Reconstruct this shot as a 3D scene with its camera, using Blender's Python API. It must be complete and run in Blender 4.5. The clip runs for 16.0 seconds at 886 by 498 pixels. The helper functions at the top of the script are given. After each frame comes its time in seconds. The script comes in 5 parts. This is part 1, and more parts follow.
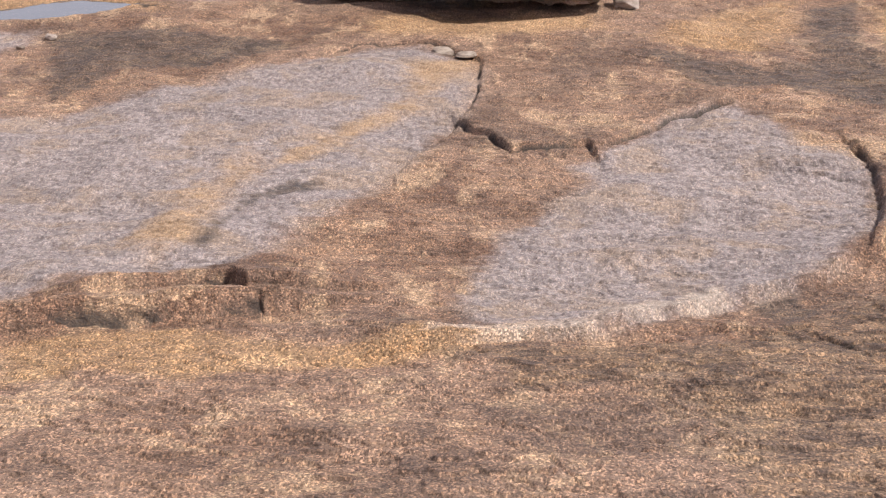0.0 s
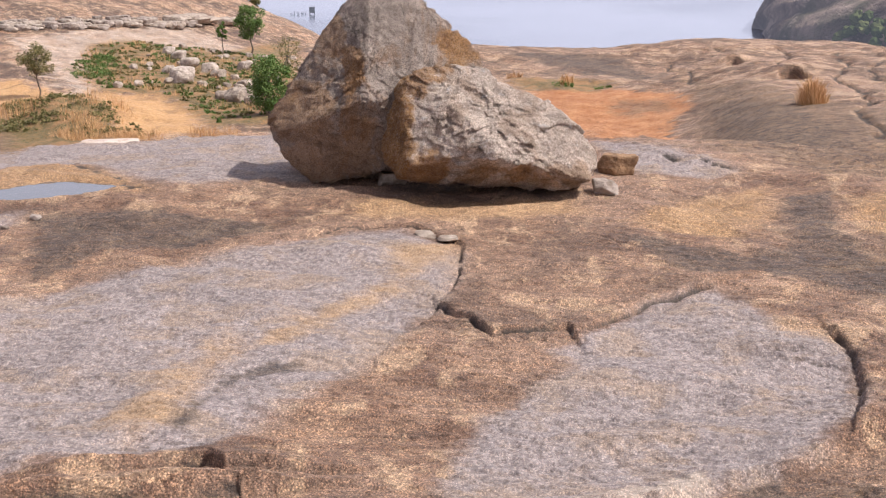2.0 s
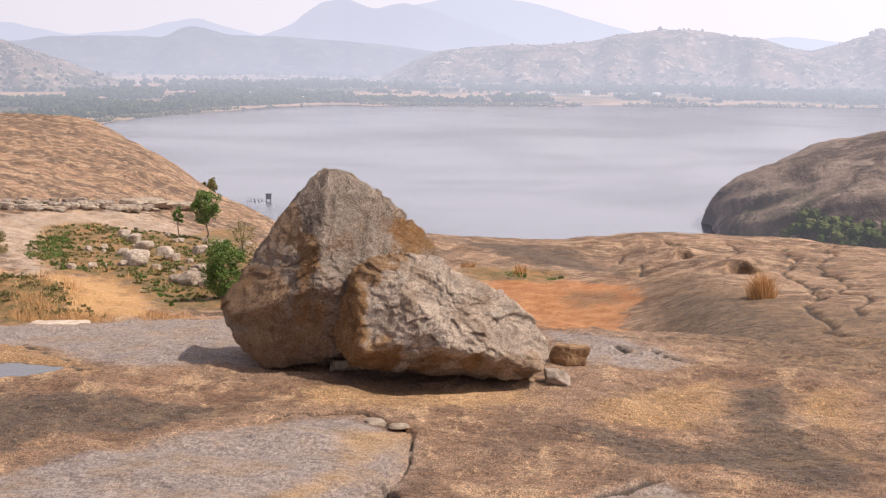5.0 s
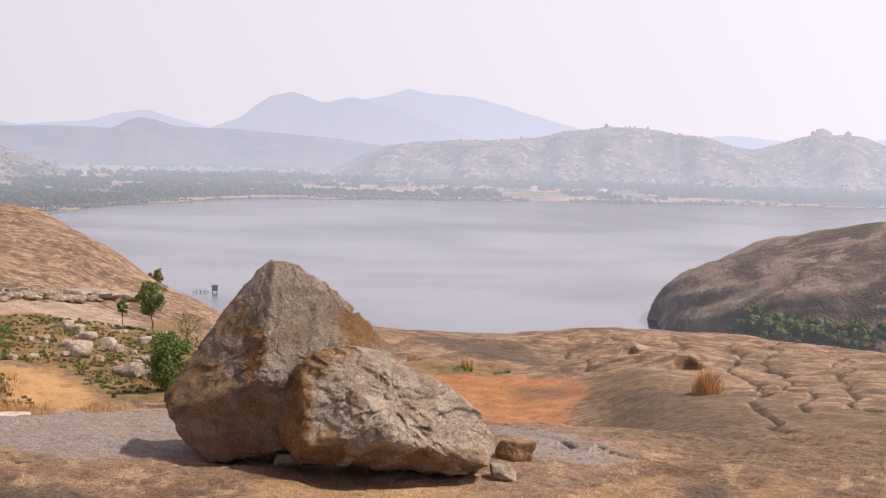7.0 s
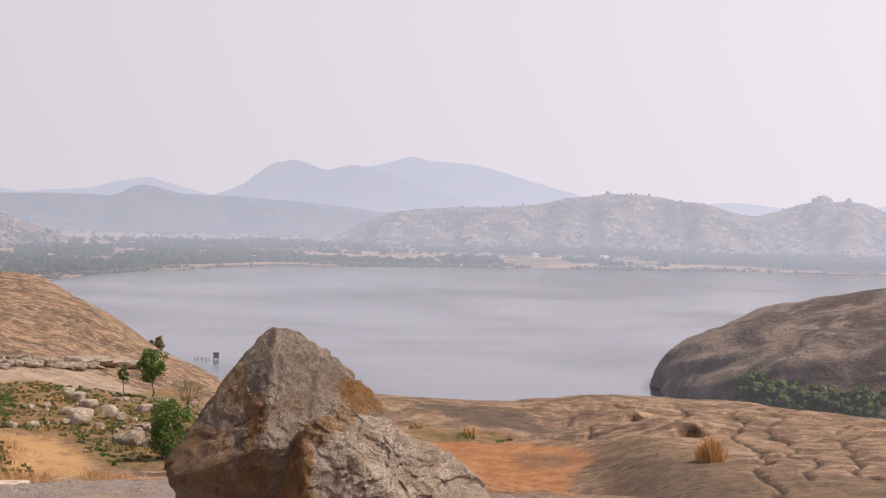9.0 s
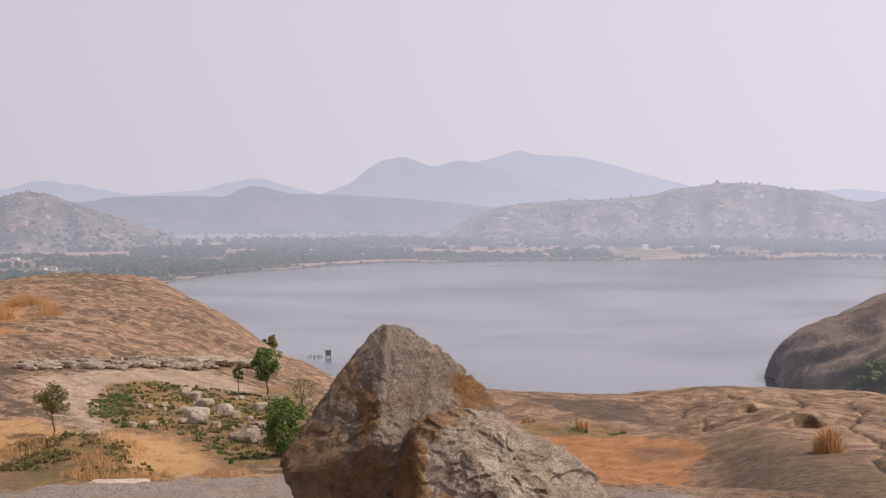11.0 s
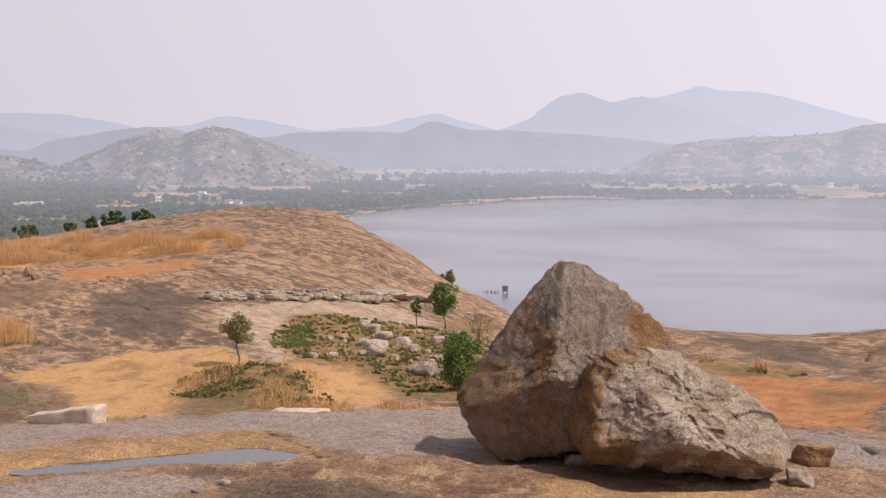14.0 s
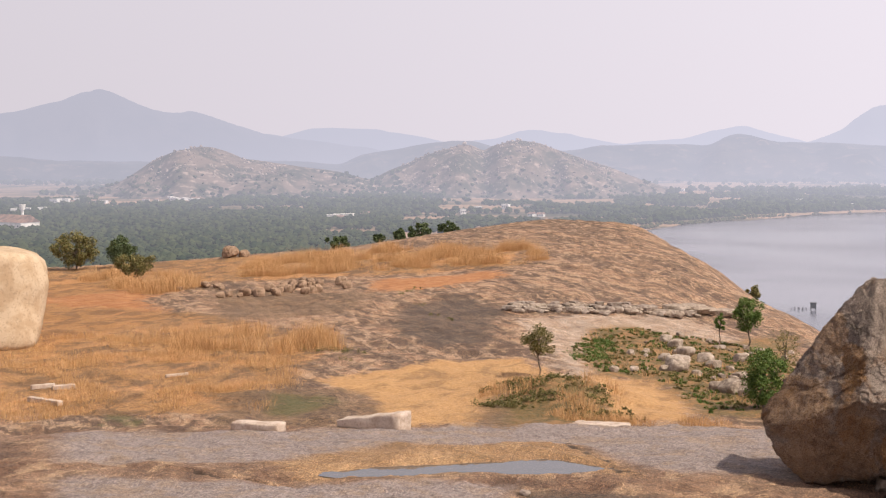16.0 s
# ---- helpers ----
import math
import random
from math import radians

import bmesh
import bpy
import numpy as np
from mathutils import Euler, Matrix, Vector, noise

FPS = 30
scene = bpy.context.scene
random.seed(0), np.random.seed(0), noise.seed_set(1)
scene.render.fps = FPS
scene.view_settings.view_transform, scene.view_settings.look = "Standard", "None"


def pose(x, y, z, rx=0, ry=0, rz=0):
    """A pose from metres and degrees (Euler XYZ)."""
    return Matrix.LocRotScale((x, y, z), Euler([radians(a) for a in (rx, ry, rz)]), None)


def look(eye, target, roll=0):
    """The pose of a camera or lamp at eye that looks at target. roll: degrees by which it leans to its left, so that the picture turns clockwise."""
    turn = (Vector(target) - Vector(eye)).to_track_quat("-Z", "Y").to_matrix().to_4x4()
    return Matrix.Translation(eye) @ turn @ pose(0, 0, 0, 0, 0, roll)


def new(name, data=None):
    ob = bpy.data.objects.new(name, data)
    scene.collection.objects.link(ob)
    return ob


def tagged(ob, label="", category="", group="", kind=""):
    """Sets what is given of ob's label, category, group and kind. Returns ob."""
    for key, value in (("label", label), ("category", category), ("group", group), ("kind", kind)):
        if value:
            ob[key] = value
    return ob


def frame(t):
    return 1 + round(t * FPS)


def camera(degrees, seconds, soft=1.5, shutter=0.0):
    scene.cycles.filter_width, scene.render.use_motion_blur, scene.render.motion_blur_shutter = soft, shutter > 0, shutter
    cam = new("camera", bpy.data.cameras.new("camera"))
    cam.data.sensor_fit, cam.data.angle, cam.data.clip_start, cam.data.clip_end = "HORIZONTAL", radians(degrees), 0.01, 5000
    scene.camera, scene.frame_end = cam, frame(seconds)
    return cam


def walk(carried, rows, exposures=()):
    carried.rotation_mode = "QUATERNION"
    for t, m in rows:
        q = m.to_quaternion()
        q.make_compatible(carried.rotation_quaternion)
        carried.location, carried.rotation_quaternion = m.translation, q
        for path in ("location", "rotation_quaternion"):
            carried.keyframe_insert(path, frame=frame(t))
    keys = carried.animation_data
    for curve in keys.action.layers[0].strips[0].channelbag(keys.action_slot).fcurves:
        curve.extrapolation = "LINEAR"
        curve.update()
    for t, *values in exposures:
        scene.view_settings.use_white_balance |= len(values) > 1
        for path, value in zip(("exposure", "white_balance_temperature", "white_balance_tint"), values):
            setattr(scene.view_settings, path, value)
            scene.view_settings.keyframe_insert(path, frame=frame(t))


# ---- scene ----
# the camera: held in the hand, turning on the spot
EYE = Vector((0.0, 0.0, 4.2))


def aim(yaw, pitch, roll):
    """Yaw to the right of +y, pitch upwards, in degrees."""
    a, e = radians(yaw), radians(pitch)
    return look(EYE, EYE + Vector((math.sin(a) * math.cos(e), math.cos(a) * math.cos(e), math.sin(e))), roll)


cam = camera(34.0, 16.0, soft=1.2)
PATH = [(0.0, -4.91, -22.79, -1.52), (0.5, -4.87, -20.37, -1.63), (1.0, -4.61, -18.66, -1.42), (1.5, -4.19, -16.93, -0.91), (2.0, -3.96, -15.6, -0.78), (2.5, -3.81, -14.1, -0.51), (3.0, -3.51, -12.47, -0.07), (3.5, -3.03, -10.95, 0.33), (4.0, -2.55, -9.65, 0.36), (4.2, -2.42, -9.38, 0.25), (6.3, -1.19, -5.66, 1.52), (6.5, -0.86, -5.27, 1.32), (7.0, 0.0, -4.45, 1.4), (7.5, 0.21, -3.35, 1.41), (8.0, 0.16, -2.82, 1.25), (8.2, 0.17, -2.65, 1.25), (10.3, -2.49, -0.92, 0.46), (10.5, -3.13, -1.08, 0.07), (11.0, -4.41, -2.06, -0.09), (11.5, -5.47, -2.78, -0.35), (12.0, -7.06, -3.29, -0.44), (12.5, -8.56, -3.73, -0.36), (13.0, -9.8, -4.28, -0.3), (13.5, -10.66, -4.4, 0.05), (14.0, -11.43, -4.58, 0.07), (14.5, -15.34, -4.62, -0.38), (15.0, -18.12, -4.58, -0.38), (15.5, -20.44, -4.41, -0.28), (16.0, -23.36, -4.05, -0.21)]
walk(cam, [(t, aim(a, b, c)) for t, a, b, c in PATH], [(0.0, 0.28, 5950, 10), (2.5, 0.36, 5820, 10), (3.5, 0.28, 5800, 10), (4.0, 0.22, 6450, 10), (7.0, -0.02, 6600, 10), (8.2, -0.12, 6700, 10), (10.3, -0.33, 6550, 10), (12.5, -0.36, 6600, 11), (13.5, -0.14, 6600, 11), (14.5, -0.12, 6650, 11), (16.0, -0.02, 6700, 11)])

# world: milky haze sky and one sun from the right
SUN_AZ, SUN_EL = 95.0, 54.0
world = bpy.data.worlds.new("world")
scene.world = world
world.use_nodes = True
wt = world.node_tree
wt.nodes.clear()
sky = wt.nodes.new("ShaderNodeTexSky")
sky.sky_type, sky.sun_disc = "NISHITA", False
sky.sun_elevation, sky.sun_rotation = radians(SUN_EL), radians(SUN_AZ)
sky.air_density, sky.dust_density = 1.0, 6.0
skymul = wt.nodes.new("ShaderNodeVectorMath")
skymul.operation = "SCALE"
skymul.inputs["Scale"].default_value = 0.055
veil = wt.nodes.new("ShaderNodeMix")
veil.data_type = "RGBA"
wdir = wt.nodes.new("ShaderNodeTexCoord")
wsep = wt.nodes.new("ShaderNodeSeparateXYZ")
whaze = wt.nodes.new("ShaderNodeMapRange")
whaze.interpolation_type = "SMOOTHSTEP"
whaze.inputs["From Min"].default_value, whaze.inputs["From Max"].default_value = 0.12, 0.75
whaze.inputs["To Min"].default_value, whaze.inputs["To Max"].default_value = 0.85, 0.22
wt.links.new(wdir.outputs["Generated"], wsep.inputs[0])
wt.links.new(wsep.outputs["Z"], whaze.inputs["Value"])
wt.links.new(whaze.outputs["Result"], veil.inputs["Factor"])
veil.inputs["B"].default_value = (1.06, 1.005, 1.125, 1)
wback = wt.nodes.new("ShaderNodeBackground")
wout = wt.nodes.new("ShaderNodeOutputWorld")
wt.links.new(sky.outputs[0], skymul.inputs[0])
wt.links.new(skymul.outputs[0], veil.inputs["A"])
# the haze is brighter towards the sun
wdot = wt.nodes.new("ShaderNodeVectorMath")
wdot.operation = "DOT_PRODUCT"
wdot.inputs[1].default_value = (math.sin(radians(SUN_AZ)), math.cos(radians(SUN_AZ)), 0.0)
wgain = wt.nodes.new("ShaderNodeMath")
wgain.operation = "MULTIPLY_ADD"
wgain.inputs[1].default_value, wgain.inputs[2].default_value = 0.34, 1.0
wmul = wt.nodes.new("ShaderNodeVectorMath")
wmul.operation = "SCALE"
wt.links.new(wdir.outputs["Generated"], wdot.inputs[0])
wt.links.new(wdot.outputs["Value"], wgain.inputs[0])
wt.links.new(veil.outputs["Result"], wmul.inputs[0])
wt.links.new(wgain.outputs[0], wmul.inputs["Scale"])
wt.links.new(wmul.outputs[0], wback.inputs["Color"])
wt.links.new(wback.outputs[0], wout.inputs[0])
sun = new("sun", bpy.data.lights.new("sun", "SUN"))
sun.data.energy, sun.data.angle, sun.data.color = 4.3, radians(0.8), (1.0, 0.93, 0.82)
sa, se = radians(SUN_AZ), radians(SUN_EL)
sun.matrix_world = look((math.sin(sa) * math.cos(se) * 200, math.cos(sa) * math.cos(se) * 200, math.sin(se) * 200), (0, 0, 0))


# ---- lay of the land ----
def lattice(ix, iy, seed):
    n = (ix.astype(np.int64) * 374761393 + iy.astype(np.int64) * 668265263 + seed * 974634777) & 0xFFFFFFFF
    n = ((n ^ (n >> 13)) * 1274126177) & 0xFFFFFFFF
    n = n ^ (n >> 16)
    return (n & 0xFFFF) / 32767.5 - 1.0


def bumps(x, y, seed=0):
    """Smooth value noise from -1 to 1, one bump to a unit."""
    x, y = np.asarray(x, float), np.asarray(y, float)
    ix, iy = np.floor(x), np.floor(y)
    u, v = x - ix, y - iy
    u, v = u * u * u * (u * (u * 6 - 15) + 10), v * v * v * (v * (v * 6 - 15) + 10)
    a, b = lattice(ix, iy, seed), lattice(ix + 1, iy, seed)
    c, d = lattice(ix, iy + 1, seed), lattice(ix + 1, iy + 1, seed)
    return (a * (1 - u) + b * u) * (1 - v) + (c * (1 - u) + d * u) * v


def rough(x, y, octaves=4, seed=0, fall=0.5):
    total, amp = 0, 1.0
    for k in range(octaves):
        total = total + amp * bumps(x * 2 ** k + 17.3 * k, y * 2 ** k - 9.1 * k, seed + k)
        amp *= fall
    return total


def sstep(a, b, v):
    t = np.clip((v - a) / (b - a), 0, 1)
    return t * t * (3 - 2 * t)


# heights of valley and domes: azimuth, then z at 30, 45, 58 and 75 m, then distance and z of the brow
COLUMNS = [(-180, 0, -1, -2, -3, 90, -4), (-60, -3.2, -3.6, -3.6, -3.6, 108, -4.2), (-40, -3.8, -3.8, -3.8, -3.9, 104, -4.1),
           (-32.4, -3.8, -3.85, -3.8, -3.5, 106, -3.7), (-26, -3.8, -3.85, -3.7, -3.2, 113, -3.15), (-19.4, -3.8, -3.8, -3.6, -2.9, 118, -1.4),
           (-15, -3.8, -3.9, -4.1, -3.5, 110, -1.5), (-12.7, -3.8, -3.9, -4.3, -4.3, 95, -3.1), (-8.7, -3.7, -3.9, -4.6, -5.1, 78, -4.8),
           (-4.5, -3.5, -3.7, -3.5, -8, 57, -3.2), (0, -3.3, -3.55, -4, -8, 55, -2.95), (3, -3.3, -3.5, -4, -8, 55, -2.98),
           (5.5, -2.9, -3.2, -4, -8, 54, -2.55), (8.3, -1.6, -2.5, -4, -8, 52, -2.2), (12, -1.3, -2.4, -4, -8, 50, -2.1),
           (17.2, -1.0, -2.05, -4, -8, 46, -2.05), (30, -0.8, -1.9, -4, -8, 46, -2.0), (180, 0, -1, -2, -3, 90, -4)]
FAR_R = np.arange(18.0, 420.0, 1.0)


def column(c):
    az, z30, z45, z58, z75, rc, zc = c
    pts = [(18, z30 * 0.6), (30, z30)] + [(r, z) for r, z in ((45, z45), (58, z58), (75, z75)) if r < rc - 2] + [(rc, zc)]
    z = np.interp(FAR_R, [p[0] for p in pts], [p[1] for p in pts])
    past = np.clip(FAR_R - rc, 0, None)
    z = np.where(past > 0, zc - (4.2 - zc) / rc * past - 0.012 * past ** 2, z)
    z = np.maximum(z, -95)
    k = np.exp(-0.5 * (np.arange(-9, 10) / 3.0) ** 2)
    return np.convolve(np.pad(z, 9, mode="edge"), k / k.sum(), "valid")


AZ_FINE = np.arange(-180.0, 180.5, 0.5)
_cols = np.array([column(c) for c in COLUMNS])
_grid = np.array([np.interp(AZ_FINE, [c[0] for c in COLUMNS], _cols[:, j]) for j in range(len(FAR_R))])
_k = np.exp(-0.5 * (np.arange(-5, 6) / 1.8) ** 2)
_grid = np.array([np.convolve(np.pad(row, 5, mode="edge"), _k / _k.sum(), "valid") for row in _grid])


def far_height(r, az):
    i = np.clip((r - FAR_R[0]), 0, len(FAR_R) - 1.001)
    j = np.clip((az + 180.0) / 0.5, 0, len(AZ_FINE) - 1.001)
    a, b = i.astype(int), j.astype(int)
    u, v = i - a, j - b
    return (_grid[a, b] * (1 - u) + _grid[a + 1, b] * u) * (1 - v) + (_grid[a, b + 1] * (1 - u) + _grid[a + 1, b + 1] * u) * v


def slab_height(x, y):
    """The big rock sheet that the boulders stand on."""
    yy = np.clip(y, 0, None)
    z = 2.6 * np.exp(-(yy / 6.5) ** 1.3)
    z = z - 0.0135 * np.clip(np.hypot(x, y) - 18.3, 0, None) ** 2
    return z - 0.004 * np.clip(np.abs(x) - 8, 0, None) ** 2 * np.clip(y / 18, 0, 1) * (x > 0)


def rim(az):
    """Distance at which the sheet breaks off into the valley."""
    return np.interp(az, [-180, -60, -33, -24, -16, -10, 0, 3, 6, 9, 14, 30, 180], [30, 25, 23.6, 23.9, 24.3, 24.2, 23.6, 22.9, 22.3, 21, 20, 19, 30])


def land(x, y):
    r, az = np.hypot(x, y), np.degrees(np.arctan2(x, y))
    edge = rim(az) + 0.35 * bumps(az * 0.45, r * 0, 5)
    wide = np.interp(az, [-180, 2, 7, 10, 180], [1.6, 1.6, 3.5, 6, 6])
    s = sstep(edge, edge + wide, r)
    wave = 0.05 * rough(x * 0.35, y * 0.35, 3, 11) * sstep(3, 8, r)
    out = far_height(r, az) + 0.10 * rough(x * 0.16, y * 0.16, 4, 21) * sstep(28, 40, r)
    return (slab_height(x, y) + wave) * (1 - s) + out * s


# ---- end of land ----
# ---- materials ----
class Nodes:
    """A short hand for building a material."""

    def __init__(self, name):
        self.mat = bpy.data.materials.new(name)
        self.mat.use_nodes = True
        self.t = self.mat.node_tree
        self.bsdf = self.t.nodes["Principled BSDF"]
        self.out = self.t.nodes["Material Output"]
        self.geo = self.t.nodes.new("ShaderNodeNewGeometry")
        self.tex = self.t.nodes.new("ShaderNodeTexCoord")

    def put(self, socket, value):
        if isinstance(value, bpy.types.NodeSocket):
            self.t.links.new(value, socket)
        else:
            socket.default_value = value

    @property
    def where(self):
        return self.geo.outputs["Position"]

    @property
    def local(self):
        return self.tex.outputs["Object"]

    def stretch(self, vec, scale):
        n = self.t.nodes.new("ShaderNodeVectorMath")
        n.operation = "MULTIPLY"
        self.put(n.inputs[0], vec)
        n.inputs[1].default_value = scale
        return n.outputs[0]

    def noise(self, vec, scale, detail=4.0, rough_=0.55, warp=0.0):
        n = self.t.nodes.new("ShaderNodeTexNoise")
        self.put(n.inputs["Vector"], vec)
        n.inputs["Scale"].default_value, n.inputs["Detail"].default_value = scale, detail
        n.inputs["Roughness"].default_value, n.inputs["Distortion"].default_value = rough_, warp
        return n.outputs["Fac"]

    def cells(self, vec, scale, out="Distance", feature="F1"):
        n = self.t.nodes.new("ShaderNodeTexVoronoi")
        n.feature = feature
        self.put(n.inputs["Vector"], vec)
        n.inputs["Scale"].default_value = scale
        return n.outputs[out]

    def ramp(self, v, a, b, lo=0.0, hi=1.0):
        n = self.t.nodes.new("ShaderNodeMapRange")
        n.interpolation_type = "SMOOTHSTEP"
        self.put(n.inputs["Value"], v)
        n.inputs["From Min"].default_value, n.inputs["From Max"].default_value = a, b
        n.inputs["To Min"].default_value, n.inputs["To Max"].default_value = lo, hi
        return n.outputs["Result"]

    def math(self, op, a, b=0.0):
        n = self.t.nodes.new("ShaderNodeMath")
        n.operation = op
        self.put(n.inputs[0], a)
        self.put(n.inputs[1], b)
        return n.outputs[0]

    def mix(self, f, a, b, mode="MIX"):
        n = self.t.nodes.new("ShaderNodeMix")
        n.data_type, n.blend_type = "RGBA", mode
        self.put(n.inputs["Factor"], f)
        for s, v in (("A", a), ("B", b)):
            self.put(n.inputs[s], (*v, 1) if isinstance(v, tuple) and len(v) == 3 else v)
        return n.outputs["Result"]

    def attr(self, name):
        n = self.t.nodes.new("ShaderNodeAttribute")
        n.attribute_name = name
        return n.outputs["Fac"]

    def random(self):
        return self.t.nodes.new("ShaderNodeObjectInfo").outputs["Random"]

    def island(self):
        return self.geo.outputs["Random Per Island"]

    def turned(self, vec, degrees):
        n = self.t.nodes.new("ShaderNodeVectorRotate")
        n.rotation_type = "Z_AXIS"
        self.put(n.inputs["Vector"], vec)
        n.inputs["Angle"].default_value = radians(degrees)
        return n.outputs[0]

    def bump(self, v, strength, distance, under=None):
        n = self.t.nodes.new("ShaderNodeBump")
        n.inputs["Strength"].default_value, n.inputs["Distance"].default_value = strength, distance
        self.put(n.inputs["Height"], v)
        if under is not None:
            self.put(n.inputs["Normal"], under)
        return n.outputs[0]

    def done(self, color, rough_=0.85, normal=None, spec=0.25):
        self.put(self.bsdf.inputs["Base Color"], (*color, 1) if isinstance(color, tuple) and len(color) == 3 else color)
        self.put(self.bsdf.inputs["Roughness"], rough_)
        self.bsdf.inputs["Specular IOR Level"].default_value = spec
        if normal is not None:
            self.put(self.bsdf.inputs["Normal"], normal)
        return self.mat


def ground_material():
    n = Nodes("weathered_granite")
    p = n.where
    big, mid, fine = n.noise(p, 0.28, 5, 0.6, 0.4), n.noise(p, 1.7, 5, 0.62, 0.3), n.noise(p, 9.0, 5, 0.65)
    q = n.stretch(p, (1.0, 0.6, 1.0))
    mottle, grain = n.noise(q, 26.0, 3, 0.7), n.noise(q, 82.0, 2, 0.75)
    specks = n.cells(q, 118.0, "Color")
    crust = n.noise(n.stretch(p, (1.0, 1.9, 1.0)), 4.5, 6, 0.7, 0.8)
    streak = n.noise(n.stretch(p, (0.42, 0.75, 1.3)), 1.7, 7, 0.72, 1.3)
    brown = n.mix(n.ramp(mid, 0.35, 0.65), (0.175, 0.10, 0.065), (0.31, 0.19, 0.122))
    brown = n.mix(n.ramp(big, 0.40, 0.62, 0, 0.75), brown, (0.36, 0.235, 0.165))
    brown = n.mix(n.ramp(n.attr("open_dome"), 0, 1, 0, 0.8), brown, n.mix(n.ramp(mid, 0.35, 0.65), (0.29, 0.165, 0.10), (0.47, 0.30, 0.19)))
    brown = n.mix(n.ramp(crust, 0.47, 0.66, 0, 0.55), brown, (0.10, 0.064, 0.046))
    # dark runs of old rain water down the domes
    runs = n.noise(n.stretch(n.turned(p, -50), (0.62, 0.07, 0.3)), 1.0, 6, 0.7, 0.5)
    dark = n.math("MAXIMUM", n.ramp(runs, 0.49, 0.54, 0, 0.85), n.ramp(streak, 0.54, 0.62, 0, 0.6))
    brown = n.mix(n.math("MULTIPLY", dark, n.ramp(n.attr("open_dome"), 0, 1, 0.15, 1.0)), brown, (0.11, 0.07, 0.05))
    brown = n.mix(n.ramp(n.noise(n.stretch(p, (1.0, 0.6, 1.0)), 2.3, 7, 0.72, 0.3), 0.51, 0.61, 0, 0.75), brown, (0.46, 0.31, 0.195))
    # scabs of dark crust and pale fresh rock
    scab = n.noise(n.stretch(n.turned(p, -40), (1.0, 0.28, 1.0)), 2.6, 7, 0.74, 0.2)
    brown = n.mix(n.math("MULTIPLY", n.ramp(scab, 0.53, 0.58, 0, 0.75), n.attr("far_rock")), brown, (0.46, 0.32, 0.22))
    brown = n.mix(n.math("MULTIPLY", n.ramp(scab, 0.465, 0.41, 0, 0.8), n.attr("far_rock")), brown, (0.12, 0.078, 0.055))
    shade = n.noise(n.stretch(p, (0.8, 0.5, 1.0)), 1.1, 7, 0.66, 0.6)
    brown = n.mix(n.ramp(shade, 0.50, 0.62, 0, 0.55), brown, (0.095, 0.062, 0.047))
    wob = n.math("ADD", n.math("MULTIPLY", n.math("SUBTRACT", mid, 0.5), 1.5), n.math("MULTIPLY", n.math("SUBTRACT", fine, 0.5), 0.5))

    def area(name, a=0.38, b=0.62, top=1.0):
        return n.ramp(n.math("ADD", n.attr(name), wob), a, b, 0, top)

    grey = n.mix(n.ramp(mottle, 0.35, 0.65), (0.25, 0.202, 0.19), (0.35, 0.29, 0.272))
    grey = n.mix(n.ramp(mid, 0.46, 0.62, 0, 0.6), grey, (0.33, 0.235, 0.165))
    grey = n.mix(n.ramp(crust, 0.53, 0.63, 0, 0.45), grey, (0.155, 0.13, 0.125))
    col = n.mix(area("grey", 0.25, 0.85, 0.92), brown, grey)
    col = n.mix(area("ochre", 0.15, 1.1, 0.55), col, (0.42, 0.255, 0.12))
    col = n.mix(area("stain_and_shade", 0.40, 0.78, 0.76), col, n.mix(n.ramp(crust, 0.45, 0.6), (0.115, 0.082, 0.062), (0.055, 0.045, 0.042)))
    col = n.mix(area("pale", 0.3, 0.75, 0.65), col, n.mix(n.ramp(mid, 0.4, 0.6), (0.40, 0.29, 0.215), (0.52, 0.42, 0.345)))
    sandy = n.mix(n.ramp(fine, 0.3, 0.7), (0.42, 0.22, 0.088), (0.61, 0.365, 0.165))
    sandy = n.mix(n.ramp(shade, 0.50, 0.64, 0, 0.65), sandy, (0.24, 0.135, 0.065))
    col = n.mix(area("sand", 0.3, 0.75, 0.9), col, sandy)
    clay = n.mix(n.ramp(mid, 0.3, 0.7), (0.36, 0.14, 0.05), (0.50, 0.24, 0.105))
    clay = n.mix(n.ramp(fine, 0.54, 0.64, 0, 0.45), clay, (0.16, 0.07, 0.035))
    col = n.mix(area("orange", 0.3, 0.7, 0.95), col, clay)
    turf = n.mix(n.ramp(fine, 0.35, 0.65), (0.085, 0.075, 0.025), (0.23, 0.145, 0.06))
    turf = n.mix(n.ramp(mid, 0.45, 0.6), turf, (0.30, 0.165, 0.07))
    col = n.mix(area("green", 0.3, 0.7, 0.9), col, turf)
    straw = n.mix(n.ramp(fine, 0.35, 0.65), (0.24, 0.115, 0.045), (0.46, 0.26, 0.105))
    straw = n.mix(n.ramp(shade, 0.47, 0.56, 0, 0.75), straw, (0.14, 0.08, 0.042))
    straw = n.mix(n.ramp(n.noise(n.stretch(p, (1.0, 0.5, 1.0)), 0.55, 6, 0.68, 0.5), 0.52, 0.60, 0, 0.8), straw, (0.50, 0.255, 0.105))
    col = n.mix(area("straw", 0.3, 0.8, 0.8), col, straw)
    col = n.mix(area("mud_and_dark_rock", 0.3, 0.8, 0.62), col, n.mix(n.ramp(crust, 0.42, 0.58), (0.24, 0.155, 0.09), (0.075, 0.05, 0.035)))
    col = n.mix(area("moss", 0.35, 0.9, 0.6), col, (0.085, 0.10, 0.038))
    # crystals of feldspar, quartz and mica
    soil = n.math("MAXIMUM", n.math("MAXIMUM", n.attr("sand"), n.attr("orange")), n.attr("green"))
